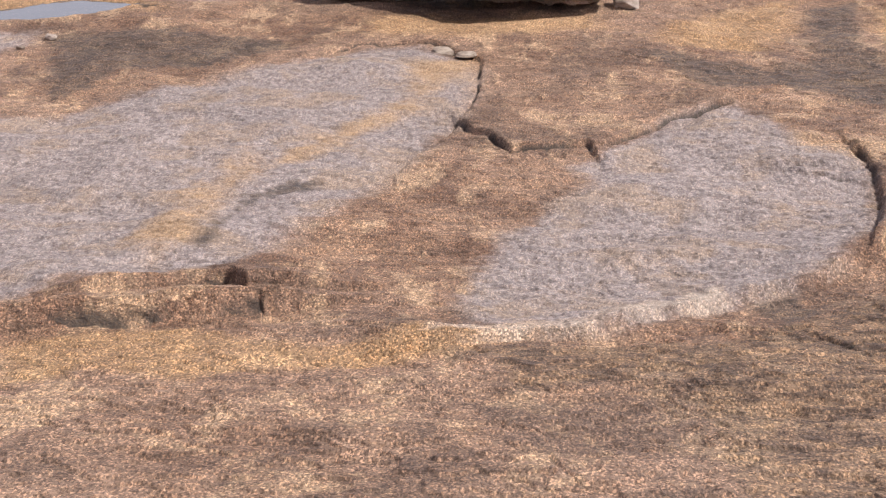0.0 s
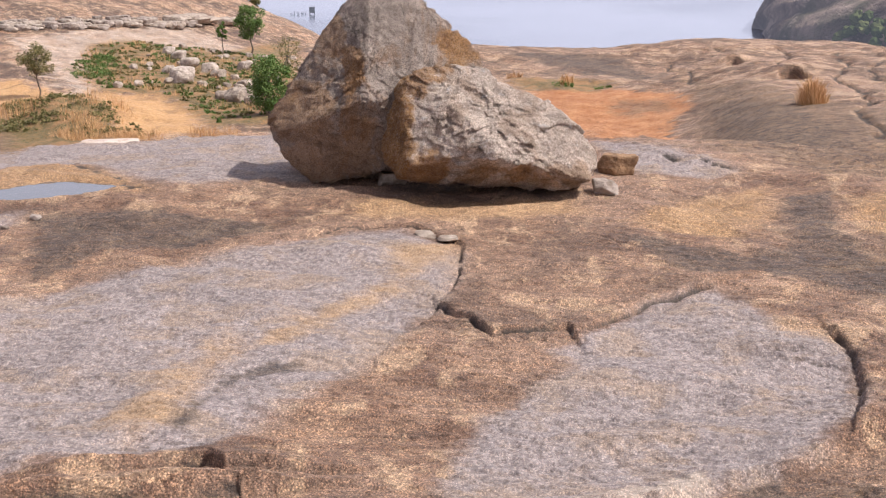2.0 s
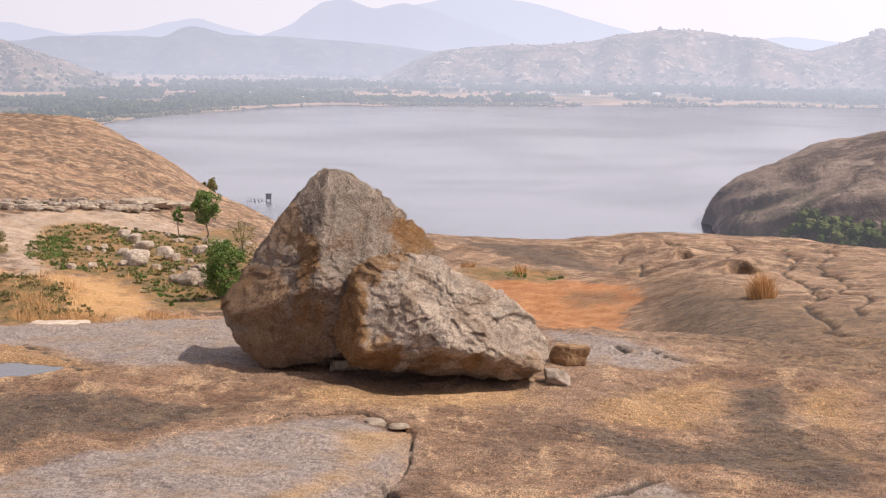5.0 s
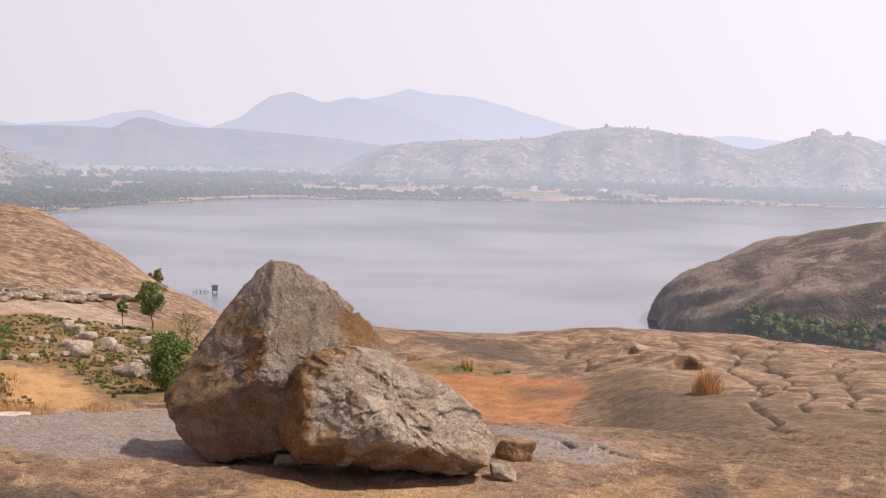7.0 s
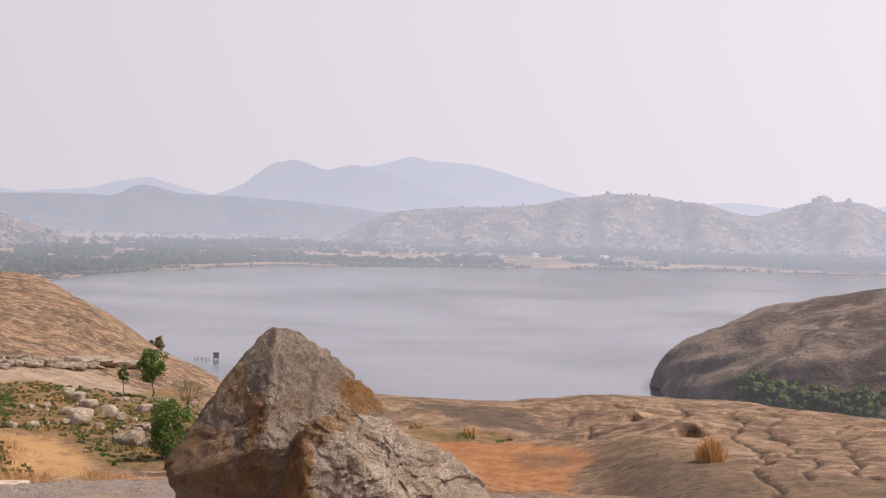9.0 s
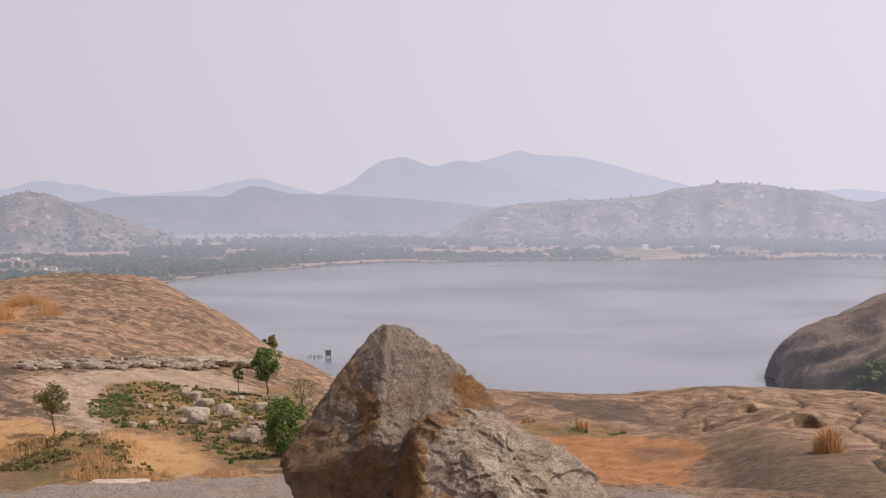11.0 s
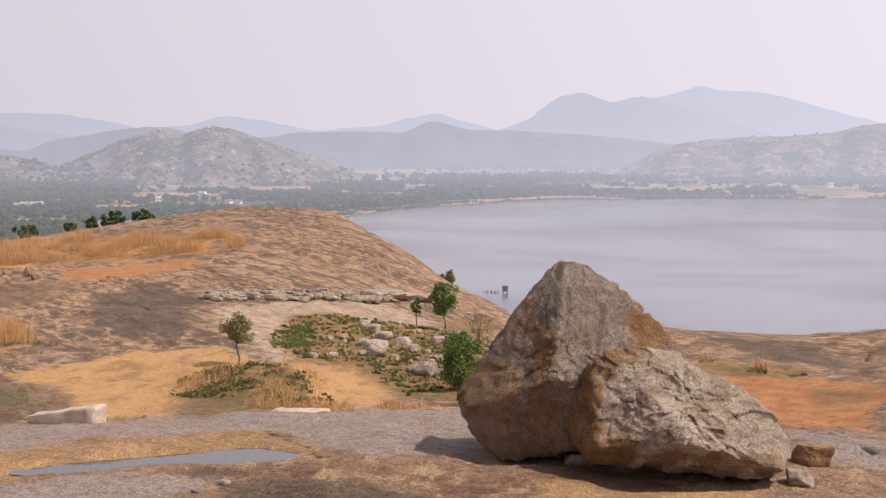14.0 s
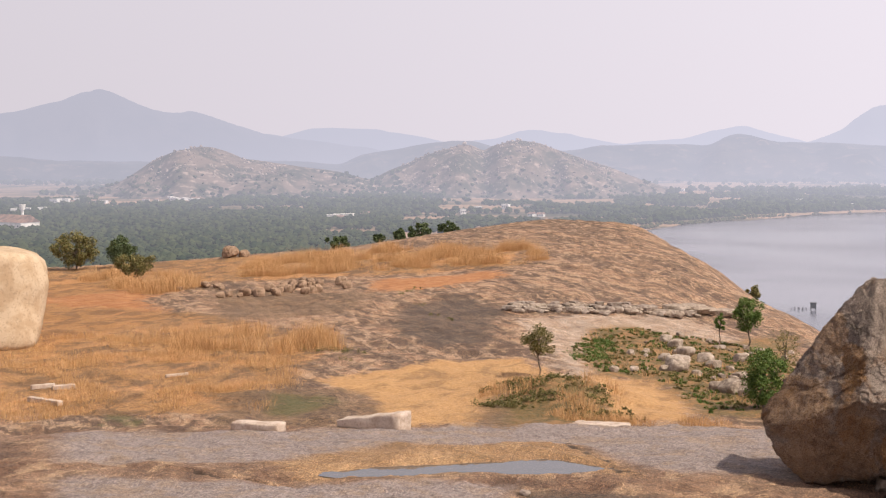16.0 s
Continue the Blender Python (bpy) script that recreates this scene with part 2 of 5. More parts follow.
    bare = n.math("SUBTRACT", 1.0, soil)
    bare = n.math("MULTIPLY", bare, n.ramp(n.attr("grey"), 0, 1, 1.0, 0.5))
    col = n.mix(n.math("MULTIPLY", n.ramp(specks, 0.63, 0.72, 0, 1.0), bare), col, n.mix(1.0, col, (2.0, 1.9, 1.75), "MULTIPLY"))
    col = n.mix(n.math("MULTIPLY", n.ramp(grain, 0.53, 0.42, 0, 0.72), bare), col, n.mix(1.0, col, (0.30, 0.275, 0.27), "MULTIPLY"))
    col = n.mix(n.ramp(mottle, 0.54, 0.40, 0, 0.35), col, n.mix(1.0, col, (0.50, 0.47, 0.46), "MULTIPLY"))
    col = n.mix(n.ramp(n.attr("crack"), 0.25, 0.8, 0, 0.85), col, (0.045, 0.036, 0.03))
    nb = n.bump(streak, 0.55, 0.16)
    nb = n.bump(crust, 0.75, 0.065, nb)
    nb = n.bump(fine, 0.7, 0.03, nb)
    nb = n.bump(mottle, 0.6, 0.012, nb)
    nb = n.bump(grain, 0.5, 0.006, nb)
    return n.done(col, n.ramp(fine, 0.3, 0.7, 0.70, 0.9), nb, 0.3)


def boulder_material(name, lichen, pale, seed):
    n = Nodes(name)
    p = n.t.nodes.new("ShaderNodeVectorMath")
    p.operation = "ADD"
    n.put(p.inputs[0], n.local)
    p.inputs[1].default_value = (seed, seed * 0.7, -seed)
    p = p.outputs[0]
    big, mid, fine = n.noise(p, 0.9, 5, 0.6, 0.5), n.noise(p, 3.2, 7, 0.7, 0.5), n.noise(p, 38.0, 6, 0.75, 0.2)
    grain = n.noise(p, 95.0, 2, 0.75)
    flaky = n.noise(n.stretch(p, (1.0, 1.0, 1.5)), 5.0, 8, 0.74, 0.35)
    col = n.mix(n.ramp(mid, 0.36, 0.64), tuple(v * 0.62 for v in pale), pale)
    col = n.mix(n.ramp(fine, 0.49, 0.62, 0, 0.6), col, tuple(v * 0.40 for v in pale))
    col = n.mix(n.ramp(flaky, 0.57, 0.64, 0, 0.45), col, tuple(min(0.62, v * 1.3) for v in pale))
    col = n.mix(n.ramp(n.noise(n.stretch(p, (1.3, 1.3, 0.45)), 1.25, 6, 0.7, 0.6), 0.50, 0.62, 0, lichen), col, (0.31, 0.165, 0.075))
    col = n.mix(n.ramp(big, 0.60, 0.72, 0, 0.4), col, tuple(min(0.6, v * 1.3) for v in pale))
    bent = n.t.nodes.new("ShaderNodeVectorMath")
    bent.operation = "MULTIPLY_ADD"
    wobble = n.t.nodes.new("ShaderNodeTexNoise")
    n.put(wobble.inputs["Vector"], p)
    wobble.inputs["Scale"].default_value, wobble.inputs["Detail"].default_value = 1.6, 6.0
    n.put(bent.inputs[0], wobble.outputs["Color"])
    bent.inputs[1].default_value = (0.9, 0.9, 0.9)
    n.put(bent.inputs[2], p)
    seam = n.ramp(n.cells(bent.outputs[0], 1.5, "Distance", "DISTANCE_TO_EDGE"), 0.012, 0.002)
    seam = n.math("MULTIPLY", seam, n.ramp(n.noise(p, 2.0, 3), 0.47, 0.57))
    col = n.mix(n.math("MULTIPLY", seam, 0.55), col, (0.05, 0.036, 0.028))
    rusty = n.math("MULTIPLY", n.attr("rust"), n.ramp(fine, 0.30, 0.55, 0.45, 0.9))
    col = n.mix(rusty, col, n.mix(n.ramp(mid, 0.35, 0.65), (0.26, 0.115, 0.03), (0.47, 0.24, 0.075)))
    col = n.mix(n.ramp(grain, 0.53, 0.43, 0, 0.8), col, n.mix(1.0, col, (0.36, 0.33, 0.31), "MULTIPLY"))
    nb = n.bump(mid, 0.7, 0.10)
    nb = n.bump(flaky, 0.9, 0.09, nb)
    nb = n.bump(n.math("MULTIPLY", seam, -1.0), 0.8, 0.04, nb)
    nb = n.bump(fine, 1.0, 0.03, nb)
    nb = n.bump(grain, 0.7, 0.01, nb)
    return n.done(col, n.ramp(fine, 0.3, 0.7, 0.75, 0.95), nb, 0.25)


def stone_material(name, a, b, scale=6.0):
    n = Nodes(name)
    p = n.where
    mid, fine = n.noise(p, scale, 5, 0.65, 0.3), n.noise(p, scale * 8, 4, 0.65)
    col = n.mix(n.ramp(mid, 0.35, 0.65), a, b)
    col = n.mix(n.ramp(fine, 0.5, 0.7, 0, 0.5), col, tuple(v * 0.5 for v in a))
    return n.done(col, 0.88, n.bump(fine, 0.5, 0.012, n.bump(mid, 0.4, 0.03)), 0.25)


def leaf_material(name, a, b):
    n = Nodes(name)
    col = n.mix(n.island(), a, b)
    return n.done(col, 0.7, None, 0.2)


def water_material():
    n = Nodes("lake_water")
    p = n.where
    ripple = n.noise(n.stretch(p, (0.5, 0.5, 0.5)), 1.1, 3, 0.6)
    streak = n.noise(n.stretch(p, (0.004, 0.0035, 1.0)), 1.0, 3, 0.5, 0.3)
    nb = n.bump(ripple, 0.02, 0.6)
    return n.done((0.15, 0.155, 0.19), n.ramp(streak, 0.40, 0.64, 0.16, 0.26), nb, 0.5)


# emission colour and reach of the haze painted on far things
HAZE_GLOW = (0.765, 0.78, 0.945)
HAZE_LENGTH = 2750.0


def paint_haze(n, col, rough_=0.95, normal=None):
    """Paints bright haze on far country, as a glow over a dimmed base colour: the farther and lower, the more of it,
    and more towards the sun.
    """
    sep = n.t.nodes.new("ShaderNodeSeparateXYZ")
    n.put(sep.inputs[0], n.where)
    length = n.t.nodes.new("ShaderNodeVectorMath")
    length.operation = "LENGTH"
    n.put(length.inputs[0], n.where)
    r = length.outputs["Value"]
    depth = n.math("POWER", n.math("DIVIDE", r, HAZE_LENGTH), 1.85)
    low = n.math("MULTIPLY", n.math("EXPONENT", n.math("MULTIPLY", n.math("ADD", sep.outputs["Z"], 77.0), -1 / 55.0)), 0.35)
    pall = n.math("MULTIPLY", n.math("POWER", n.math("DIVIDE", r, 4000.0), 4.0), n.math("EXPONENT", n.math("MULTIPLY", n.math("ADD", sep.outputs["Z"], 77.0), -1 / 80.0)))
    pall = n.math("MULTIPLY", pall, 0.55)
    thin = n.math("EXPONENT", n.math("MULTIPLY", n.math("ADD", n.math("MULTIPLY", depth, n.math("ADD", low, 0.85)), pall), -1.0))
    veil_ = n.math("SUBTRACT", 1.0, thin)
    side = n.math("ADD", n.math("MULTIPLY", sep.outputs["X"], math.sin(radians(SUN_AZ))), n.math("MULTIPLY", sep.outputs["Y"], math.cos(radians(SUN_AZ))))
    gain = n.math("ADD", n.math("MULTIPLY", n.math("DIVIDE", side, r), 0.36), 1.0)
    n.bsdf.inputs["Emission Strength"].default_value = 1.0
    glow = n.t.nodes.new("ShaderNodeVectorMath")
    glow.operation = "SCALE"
    glow.inputs[0].default_value = HAZE_GLOW
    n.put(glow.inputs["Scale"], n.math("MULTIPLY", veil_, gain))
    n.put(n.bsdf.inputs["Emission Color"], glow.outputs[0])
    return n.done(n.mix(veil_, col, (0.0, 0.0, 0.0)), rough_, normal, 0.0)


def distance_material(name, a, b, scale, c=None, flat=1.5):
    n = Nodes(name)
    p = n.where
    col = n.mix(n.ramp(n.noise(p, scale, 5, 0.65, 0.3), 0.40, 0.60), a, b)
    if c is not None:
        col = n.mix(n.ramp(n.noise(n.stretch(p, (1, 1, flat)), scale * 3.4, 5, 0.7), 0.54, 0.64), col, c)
    # haze is put into base colour and emission
    return paint_haze(n, col)


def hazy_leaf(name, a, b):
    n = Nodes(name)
    return paint_haze(n, n.mix(n.island(), a, b))


M_GROUND = ground_material()
M_WATER = water_material()


# ---- helpers for meshes ----
def to_object(name, bm, material, smooth=True):
    me = bpy.data.meshes.new(name)
    bm.to_mesh(me)
    bm.free()
    if smooth:
        me.polygons.foreach_set("use_smooth", [True] * len(me.polygons))
    me.materials.append(material)
    return new(name, me)


def part(name, bm, material, parent, label="", smooth=False):
    ob = to_object(name, bm, material, smooth)
    ob.parent = parent
    if label:
        ob["label"] = label
    return ob


def from_arrays(name, verts, quads, material, smooth=True):
    me = bpy.data.meshes.new(name)
    verts, quads = np.asarray(verts, np.float32), np.asarray(quads, np.int32)
    me.vertices.add(len(verts))
    me.vertices.foreach_set("co", verts.ravel())
    k = quads.shape[1]
    me.loops.add(quads.size)
    me.loops.foreach_set("vertex_index", quads.ravel())
    me.polygons.add(len(quads))
    me.polygons.foreach_set("loop_start", np.arange(0, quads.size, k, dtype=np.int32))
    me.polygons.foreach_set("use_smooth", np.full(len(quads), smooth))
    me.update(calc_edges=True)
    me.validate()
    me.materials.append(material)
    return new(name, me)


def sheet_quads(rows, cols):
    i = np.arange(rows * cols).reshape(rows, cols)
    return np.stack([i[:-1, :-1], i[:-1, 1:], i[1:, 1:], i[1:, :-1]], -1).reshape(-1, 4)


def ground_z(x, y):
    return float(surface(np.array([x]), np.array([y]))[0])


def to_line(x, y, line):
    """Distance to a broken line, and on which side of it (positive: to its left)."""
    best, side = np.full(x.shape, 1e9), np.zeros(x.shape)
    for (ax, ay), (bx, by) in zip(line[:-1], line[1:]):
        dx, dy = bx - ax, by - ay
        t = np.clip(((x - ax) * dx + (y - ay) * dy) / (dx * dx + dy * dy), 0, 1)
        d = np.hypot(x - ax - t * dx, y - ay - t * dy)
        s = np.sign(dx * (y - ay) - dy * (x - ax))
        near = d < best
        best, side = np.where(near, d, best), np.where(near, s, side)
    return best, side


def inside(x, y, poly, soft):
    """1 within the outline, 0 outside, with an edge that wide."""
    ring = list(poly) + [poly[0]]
    d, _ = to_line(x, y, ring)
    odd = np.zeros(x.shape, bool)
    for (ax, ay), (bx, by) in zip(ring[:-1], ring[1:]):
        if ay == by:
            continue
        cross = ((ay > y) != (by > y)) & (x < (bx - ax) * (y - ay) / (by - ay) + ax)
        odd ^= cross
    return np.clip(0.5 + np.where(odd, d, -d) / soft, 0, 1)


# outlines on the ground, in metres
PATCHES = {
    "grey": [
        [(-6.52, 11.96), (-5.19, 12.58), (-4.69, 12.68), (-4.31, 13.25), (-3.74, 13.85), (-3.0, 14.53), (-2.35, 14.94), (-1.54, 15.44), (-1.14, 14.98), (-0.8, 14.29), (-0.82, 12.71), (-1.07, 11.37), (-1.32, 10.32), (-1.54, 9.47), (-1.74, 8.77), (-1.91, 7.82), (-2.31, 7.53), (-2.7, 7.39), (-3.1, 7.13), (-3.86, 6.71)],
        [(0.28, 10.93), (0.94, 12.2), (1.64, 12.81), (1.83, 12.31), (1.97, 11.35), (2.28, 11.09), (2.42, 10.57), (2.07, 8.71), (1.66, 8.07), (1.34, 7.72), (0.82, 7.33), (0.34, 6.85), (-0.1, 6.69), (-0.46, 6.83), (-0.6, 7.49), (-0.5, 8.61), (-0.15, 9.47), (0.22, 10.05), (0.05, 10.62)],
        [(-14.63, 18.34), (-12.14, 18.99), (-9.82, 19.95), (-8.54, 20.89), (-7.85, 41.4), (-3.01, 17.78), (-3.58, 17.72), (-4.64, 17.29), (-5.28, 17.94), (-6.58, 19.5), (-8.28, 18.59), (-9.55, 16.19), (-12.0, 15.02)],
        [(-11.49, 14.37), (-9.4, 14.67), (-8.38, 15.2), (-7.55, 15.76), (-6.13, 16.43), (-6.01, 15.72), (-6.94, 14.05), (-9.88, 12.32)],
        [(0.71, 21.43), (1.54, 21.12), (2.62, 18.65), (2.21, 18.25), (1.28, 18.46), (0.95, 19.24)],
    ],
    "ochre": [
        [(-2.54, 7.85), (-2.77, 8.51), (-2.65, 9.5), (-2.65, 10.76), (-2.63, 11.56), (-2.29, 10.79), (-1.84, 12.13), (-1.44, 13.18), (-1.46, 14.52), (-0.84, 15.03), (-0.85, 14.17), (-1.19, 13.42), (-1.29, 12.74), (-1.85, 11.54), (-2.22, 10.47), (-2.33, 9.94), (-2.29, 8.87), (-2.34, 7.76)],
        [(-9.62, 16.17), (-8.73, 18.25), (-6.97, 19.63), (-5.28, 17.94), (-4.85, 17.1), (-5.39, 17.07), (-6.33, 16.97), (-7.18, 16.42), (-7.59, 15.85), (-8.35, 15.14)],
        [(-2.81, 6.39), (-2.58, 6.58), (-1.95, 6.76), (-1.18, 6.33), (-0.54, 6.66), (-0.17, 7.02), (0.04, 6.76), (-0.36, 6.52), (-0.92, 6.08), (-1.44, 5.95), (-1.65, 5.82), (-2.22, 5.92), (-2.56, 5.76)],
        [(0.92, 15.84), (1.95, 17.18), (2.94, 17.89), (2.7, 16.34), (2.02, 15.06), (1.32, 15.25)],
        [(2.87, 14.17), (3.82, 14.69), (3.64, 13.95), (3.14, 13.38), (2.76, 13.63)],
        [(-2.13, 16.78), (-1.06, 17.08), (0.44, 17.02), (0.55, 16.06), (-0.98, 15.77), (-2.27, 15.89)],
        [(3.55, 17.09), (4.48, 17.4), (3.94, 15.17), (3.46, 15.37)],
    ],
    "stain_and_shade": [
        [(0.71, 15.25), (1.29, 14.88), (2.12, 14.46), (2.75, 15.13), (2.72, 16.1), (2.98, 17.33), (3.54, 17.42), (3.35, 16.09), (3.3, 14.92), (3.57, 13.68), (3.23, 12.31), (2.73, 12.68), (2.1, 13.52), (1.46, 13.61), (0.96, 14.31)],
        [(-6.07, 16.27), (-4.71, 16.22), (-3.16, 15.78), (-2.69, 15.28), (-3.63, 14.51), (-4.59, 14.13), (-5.0, 13.31)],
        [(-2.33, 9.74), (-2.02, 10.34), (-1.62, 9.95), (-2.01, 9.8), (-2.13, 9.2), (-2.2, 8.62), (-2.28, 7.54), (-2.24, 7.89), (-2.29, 8.87)],
        # dark patch painted for the shade under the lower lip
        [(1.13, 7.57), (1.33, 7.66), (1.46, 7.3), (1.24, 6.74), (1.11, 6.81)],
        [(-28.99, 60.92), (-27.72, 65.94), (-24.12, 63.45), (-20.97, 53.84), (-22.28, 51.21), (-25.34, 53.72)],
        [(-1.71, 54.56), (2.47, 52.22), (4.12, 47.26), (3.34, 46.79), (0.02, 50.34)],
        [(4.73, 39.63), (6.08, 34.05), (5.79, 26.45), (3.39, 20.17), (4.14, 34.52)],
    ],
    "orange": [
        [(-0.33, 45.87), (2.21, 46.13), (4.1, 43.0), (4.32, 40.16), (3.47, 39.37), (2.11, 22.29), (0.71, 21.51), (0.06, 40.58)],
        [(-58.53, 71.8), (-56.0, 76.43), (-47.52, 71.97), (-43.61, 61.86), (-38.56, 56.92), (-37.36, 49.34), (-35.71, 43.7), (-46.4, 56.03)],
        [(-34.93, 71.37), (-30.55, 76.84), (-28.15, 74.12), (-29.36, 67.65), (-32.42, 66.22)],
    ],
    "sand": [
        [(-15.2, 48.23), (-13.04, 48.63), (-10.52, 44.04), (-10.1, 41.53), (-12.38, 40.91), (-13.86, 43.97)],
        [(-23.59, 43.36), (-21.15, 48.61), (-18.69, 50.26), (-15.76, 46.77), (-14.32, 45.42), (-16.21, 41.52), (-8.51, 20.82), (-9.4, 20.67), (-20.34, 41.37)],
    ],
    "pale": [
        [(-0.65, 6.47), (-0.3, 6.6), (0.04, 6.71), (0.5, 7.1), (0.97, 7.57), (0.9, 7.72), (0.4, 7.28), (0.0, 6.95), (-0.35, 6.85), (-0.6, 6.7)],
        [(-21.99, 59.19), (-19.78, 63.75), (-16.27, 68.2), (-12.74, 63.15), (-11.23, 61.88), (-12.89, 59.12), (-16.61, 61.99), (-18.85, 59.91), (-17.47, 54.73), (-14.44, 45.81), (-16.11, 47.83), (-18.24, 52.14), (-20.01, 55.17)],
    ],
    "green": [
        [(-18.85, 59.91), (-17.8, 62.52), (-13.73, 60.69), (-11.88, 70.12), (-7.56, 44.64), (-8.02, 43.23), (-9.84, 41.9), (-10.69, 43.99), (-13.04, 48.63), (-15.01, 48.28), (-17.04, 53.37)],
        [(-16.06, 41.14), (-16.69, 44.82), (-15.76, 46.77), (-13.05, 43.15), (-12.26, 40.52), (-8.15, 21.34)],
        [(-23.84, 40.52), (-22.08, 40.93), (-20.88, 39.03), (-21.71, 37.17)],
        [(-1.11, 48.29), (2.26, 47.25), (1.83, 45.64), (-0.69, 46.07)],
    ],
    "mud_and_dark_rock": [
        # first two outlines: darker brown rock below the lower lip
        [(0.53, 6.35), (0.99, 6.77), (1.82, 7.48), (1.99, 6.6), (1.4, 4.41), (0.67, 4.27), (0.62, 5.34)],
        [(-0.37, 6.36), (0.62, 6.71), (0.67, 6.1), (-0.21, 5.73)],
        [(4.63, 45.01), (6.44, 38.76), (7.43, 30.22), (10.08, 27.67), (6.49, 17.67), (3.77, 18.08), (2.46, 20.43)],
        [(-25.37, 39.95), (-21.48, 42.84), (-18.82, 39.05), (-10.5, 20.14), (-12.9, 19.46)],
        [(-8.44, 20.65), (-16.73, 41.42), (-17.21, 46.26), (-16.25, 45.85), (-15.84, 42.53), (-7.91, 20.71)],
        [(1.93, 43.51), (3.76, 42.92), (3.76, 40.98), (2.32, 41.05)],
        [(-42.48, 66.87), (-31.36, 65.95), (-30.18, 58.76), (-34.96, 54.95)],
    ],
    "moss": [
        [(-23.64, 40.52), (-21.88, 40.93), (-20.95, 40.26), (-21.25, 37.66), (-22.26, 37.79)],
        [(-26.69, 35.71), (-25.62, 36.23), (-24.51, 34.65), (-25.73, 34.14)],
    ],
    "straw": [
        [(-72.88, 71.6), (-56.24, 88.66), (-49.16, 95.97), (-32.17, 86.79), (-29.35, 80.11), (-36.2, 73.99), (-44.79, 70.53), (-49.6, 62.64)],
        [(-56.09, 62.14), (-36.63, 57.6), (-28.28, 52.57), (-26.05, 48.82), (-23.84, 40.52), (-22.6, 37.12), (-32.2, 33.31)],
    ],
}
LINES = {
    "rim_of_hollow": [(-2.37, 15.13), (-2.16, 15.36), (-1.81, 15.57), (-1.36, 15.49), (-1.14, 15.06), (-0.96, 15.01), (-0.83, 14.81), (-0.79, 13.94), (-0.81, 13.27), (-0.86, 12.52), (-0.97, 11.91), (-1.14, 11.09)],
    "upper_sheet": [(-0.86, 12.3), (-0.62, 11.77), (-0.38, 11.11), (-0.13, 11.19), (0.22, 11.38), (0.27, 11.11), (0.62, 11.68), (1.02, 12.23), (1.65, 12.89)],
    "curved_scarp": [(2.36, 11.09), (2.38, 10.58), (2.33, 9.99), (2.15, 9.17), (2.02, 8.72)],
    "ledge_foot": [(-3.39, 6.37), (-2.88, 6.58), (-2.49, 6.75), (-2.22, 6.87), (-2.01, 6.99), (-1.63, 7.12)],
    "ledge_lip": [(-2.38, 7.38), (-2.17, 7.48), (-1.92, 7.58), (-1.76, 7.43), (-1.54, 7.49)],
    "flake_a": [(1.81, 10.71), (2.03, 10.73)],
    "flake_b": [(1.91, 10.54), (2.12, 10.42), (2.13, 10.57)],
    "lower_lip": [(-0.58, 6.45), (-0.3, 6.59), (0.04, 6.69), (0.5, 7.08), (0.97, 7.56), (1.17, 7.66), (1.5, 7.89), (1.66, 8.05), (2.14, 8.44)],
    "thin_a": [(0.54, 8.3), (0.75, 8.36), (1.03, 8.45)],
    "thin_b": [(-2.31, 14.72), (-2.69, 14.82), (-3.13, 14.9), (-3.26, 14.6)],
    "thin_c": [(1.34, 6.62), (1.41, 6.44), (1.6, 6.55)],
    "thin_d": [(-0.05, 4.76), (0.04, 4.53)],
    "thin_e": [(0.12, 4.92), (0.23, 4.85)],
    "far_a": [(1.66, 19.64), (1.86, 19.27)],
    "far_b": [(2.15, 19.16), (2.65, 18.62)],
    "far_c": [(0.7, 15.0), (0.86, 14.69), (0.97, 14.56)],
    "left_a": [(-10.05, 15.19), (-9.56, 15.16), (-9.02, 15.14)],
    "left_b": [(-11.26, 15.78), (-10.92, 15.92)],
    "dome_a": [(9.49, 46.39), (8.68, 41.94), (7.85, 36.07), (6.87, 30.64), (6.55, 27.48), (6.31, 24.75), (5.13, 18.37)],
    "dome_b": [(10.9, 46.82), (9.55, 41.76), (8.27, 33.73), (7.6, 29.04)],
    "dome_c": [(11.53, 41.8), (10.73, 37.76), (8.96, 31.91), (8.5, 28.6)],
    "dome_d": [(7.92, 49.11), (7.8, 46.09), (7.26, 43.83)],
    "dome_e": [(6.0, 50.87), (6.7, 48.67), (7.62, 49.06)],
    "dome_f": [(4.49, 49.47), (4.92, 44.38), (5.48, 44.74)],
    "run_a": [(-6.9, 19.44), (-6.18, 18.81), (-5.42, 17.91), (-5.07, 17.23), (-4.68, 17.15)],
}
POOL = [(-8.37, 15.99), (-8.01, 16.44), (-7.67, 16.74), (-7.2, 17.01), (-6.83, 17.28), (-6.4, 17.47), (-6.02, 17.68), (-5.57, 17.58), (-5.86, 17.19), (-6.1, 16.99), (-6.6, 16.95), (-7.14, 16.76), (-7.55, 16.48), (-7.94, 16.15)]


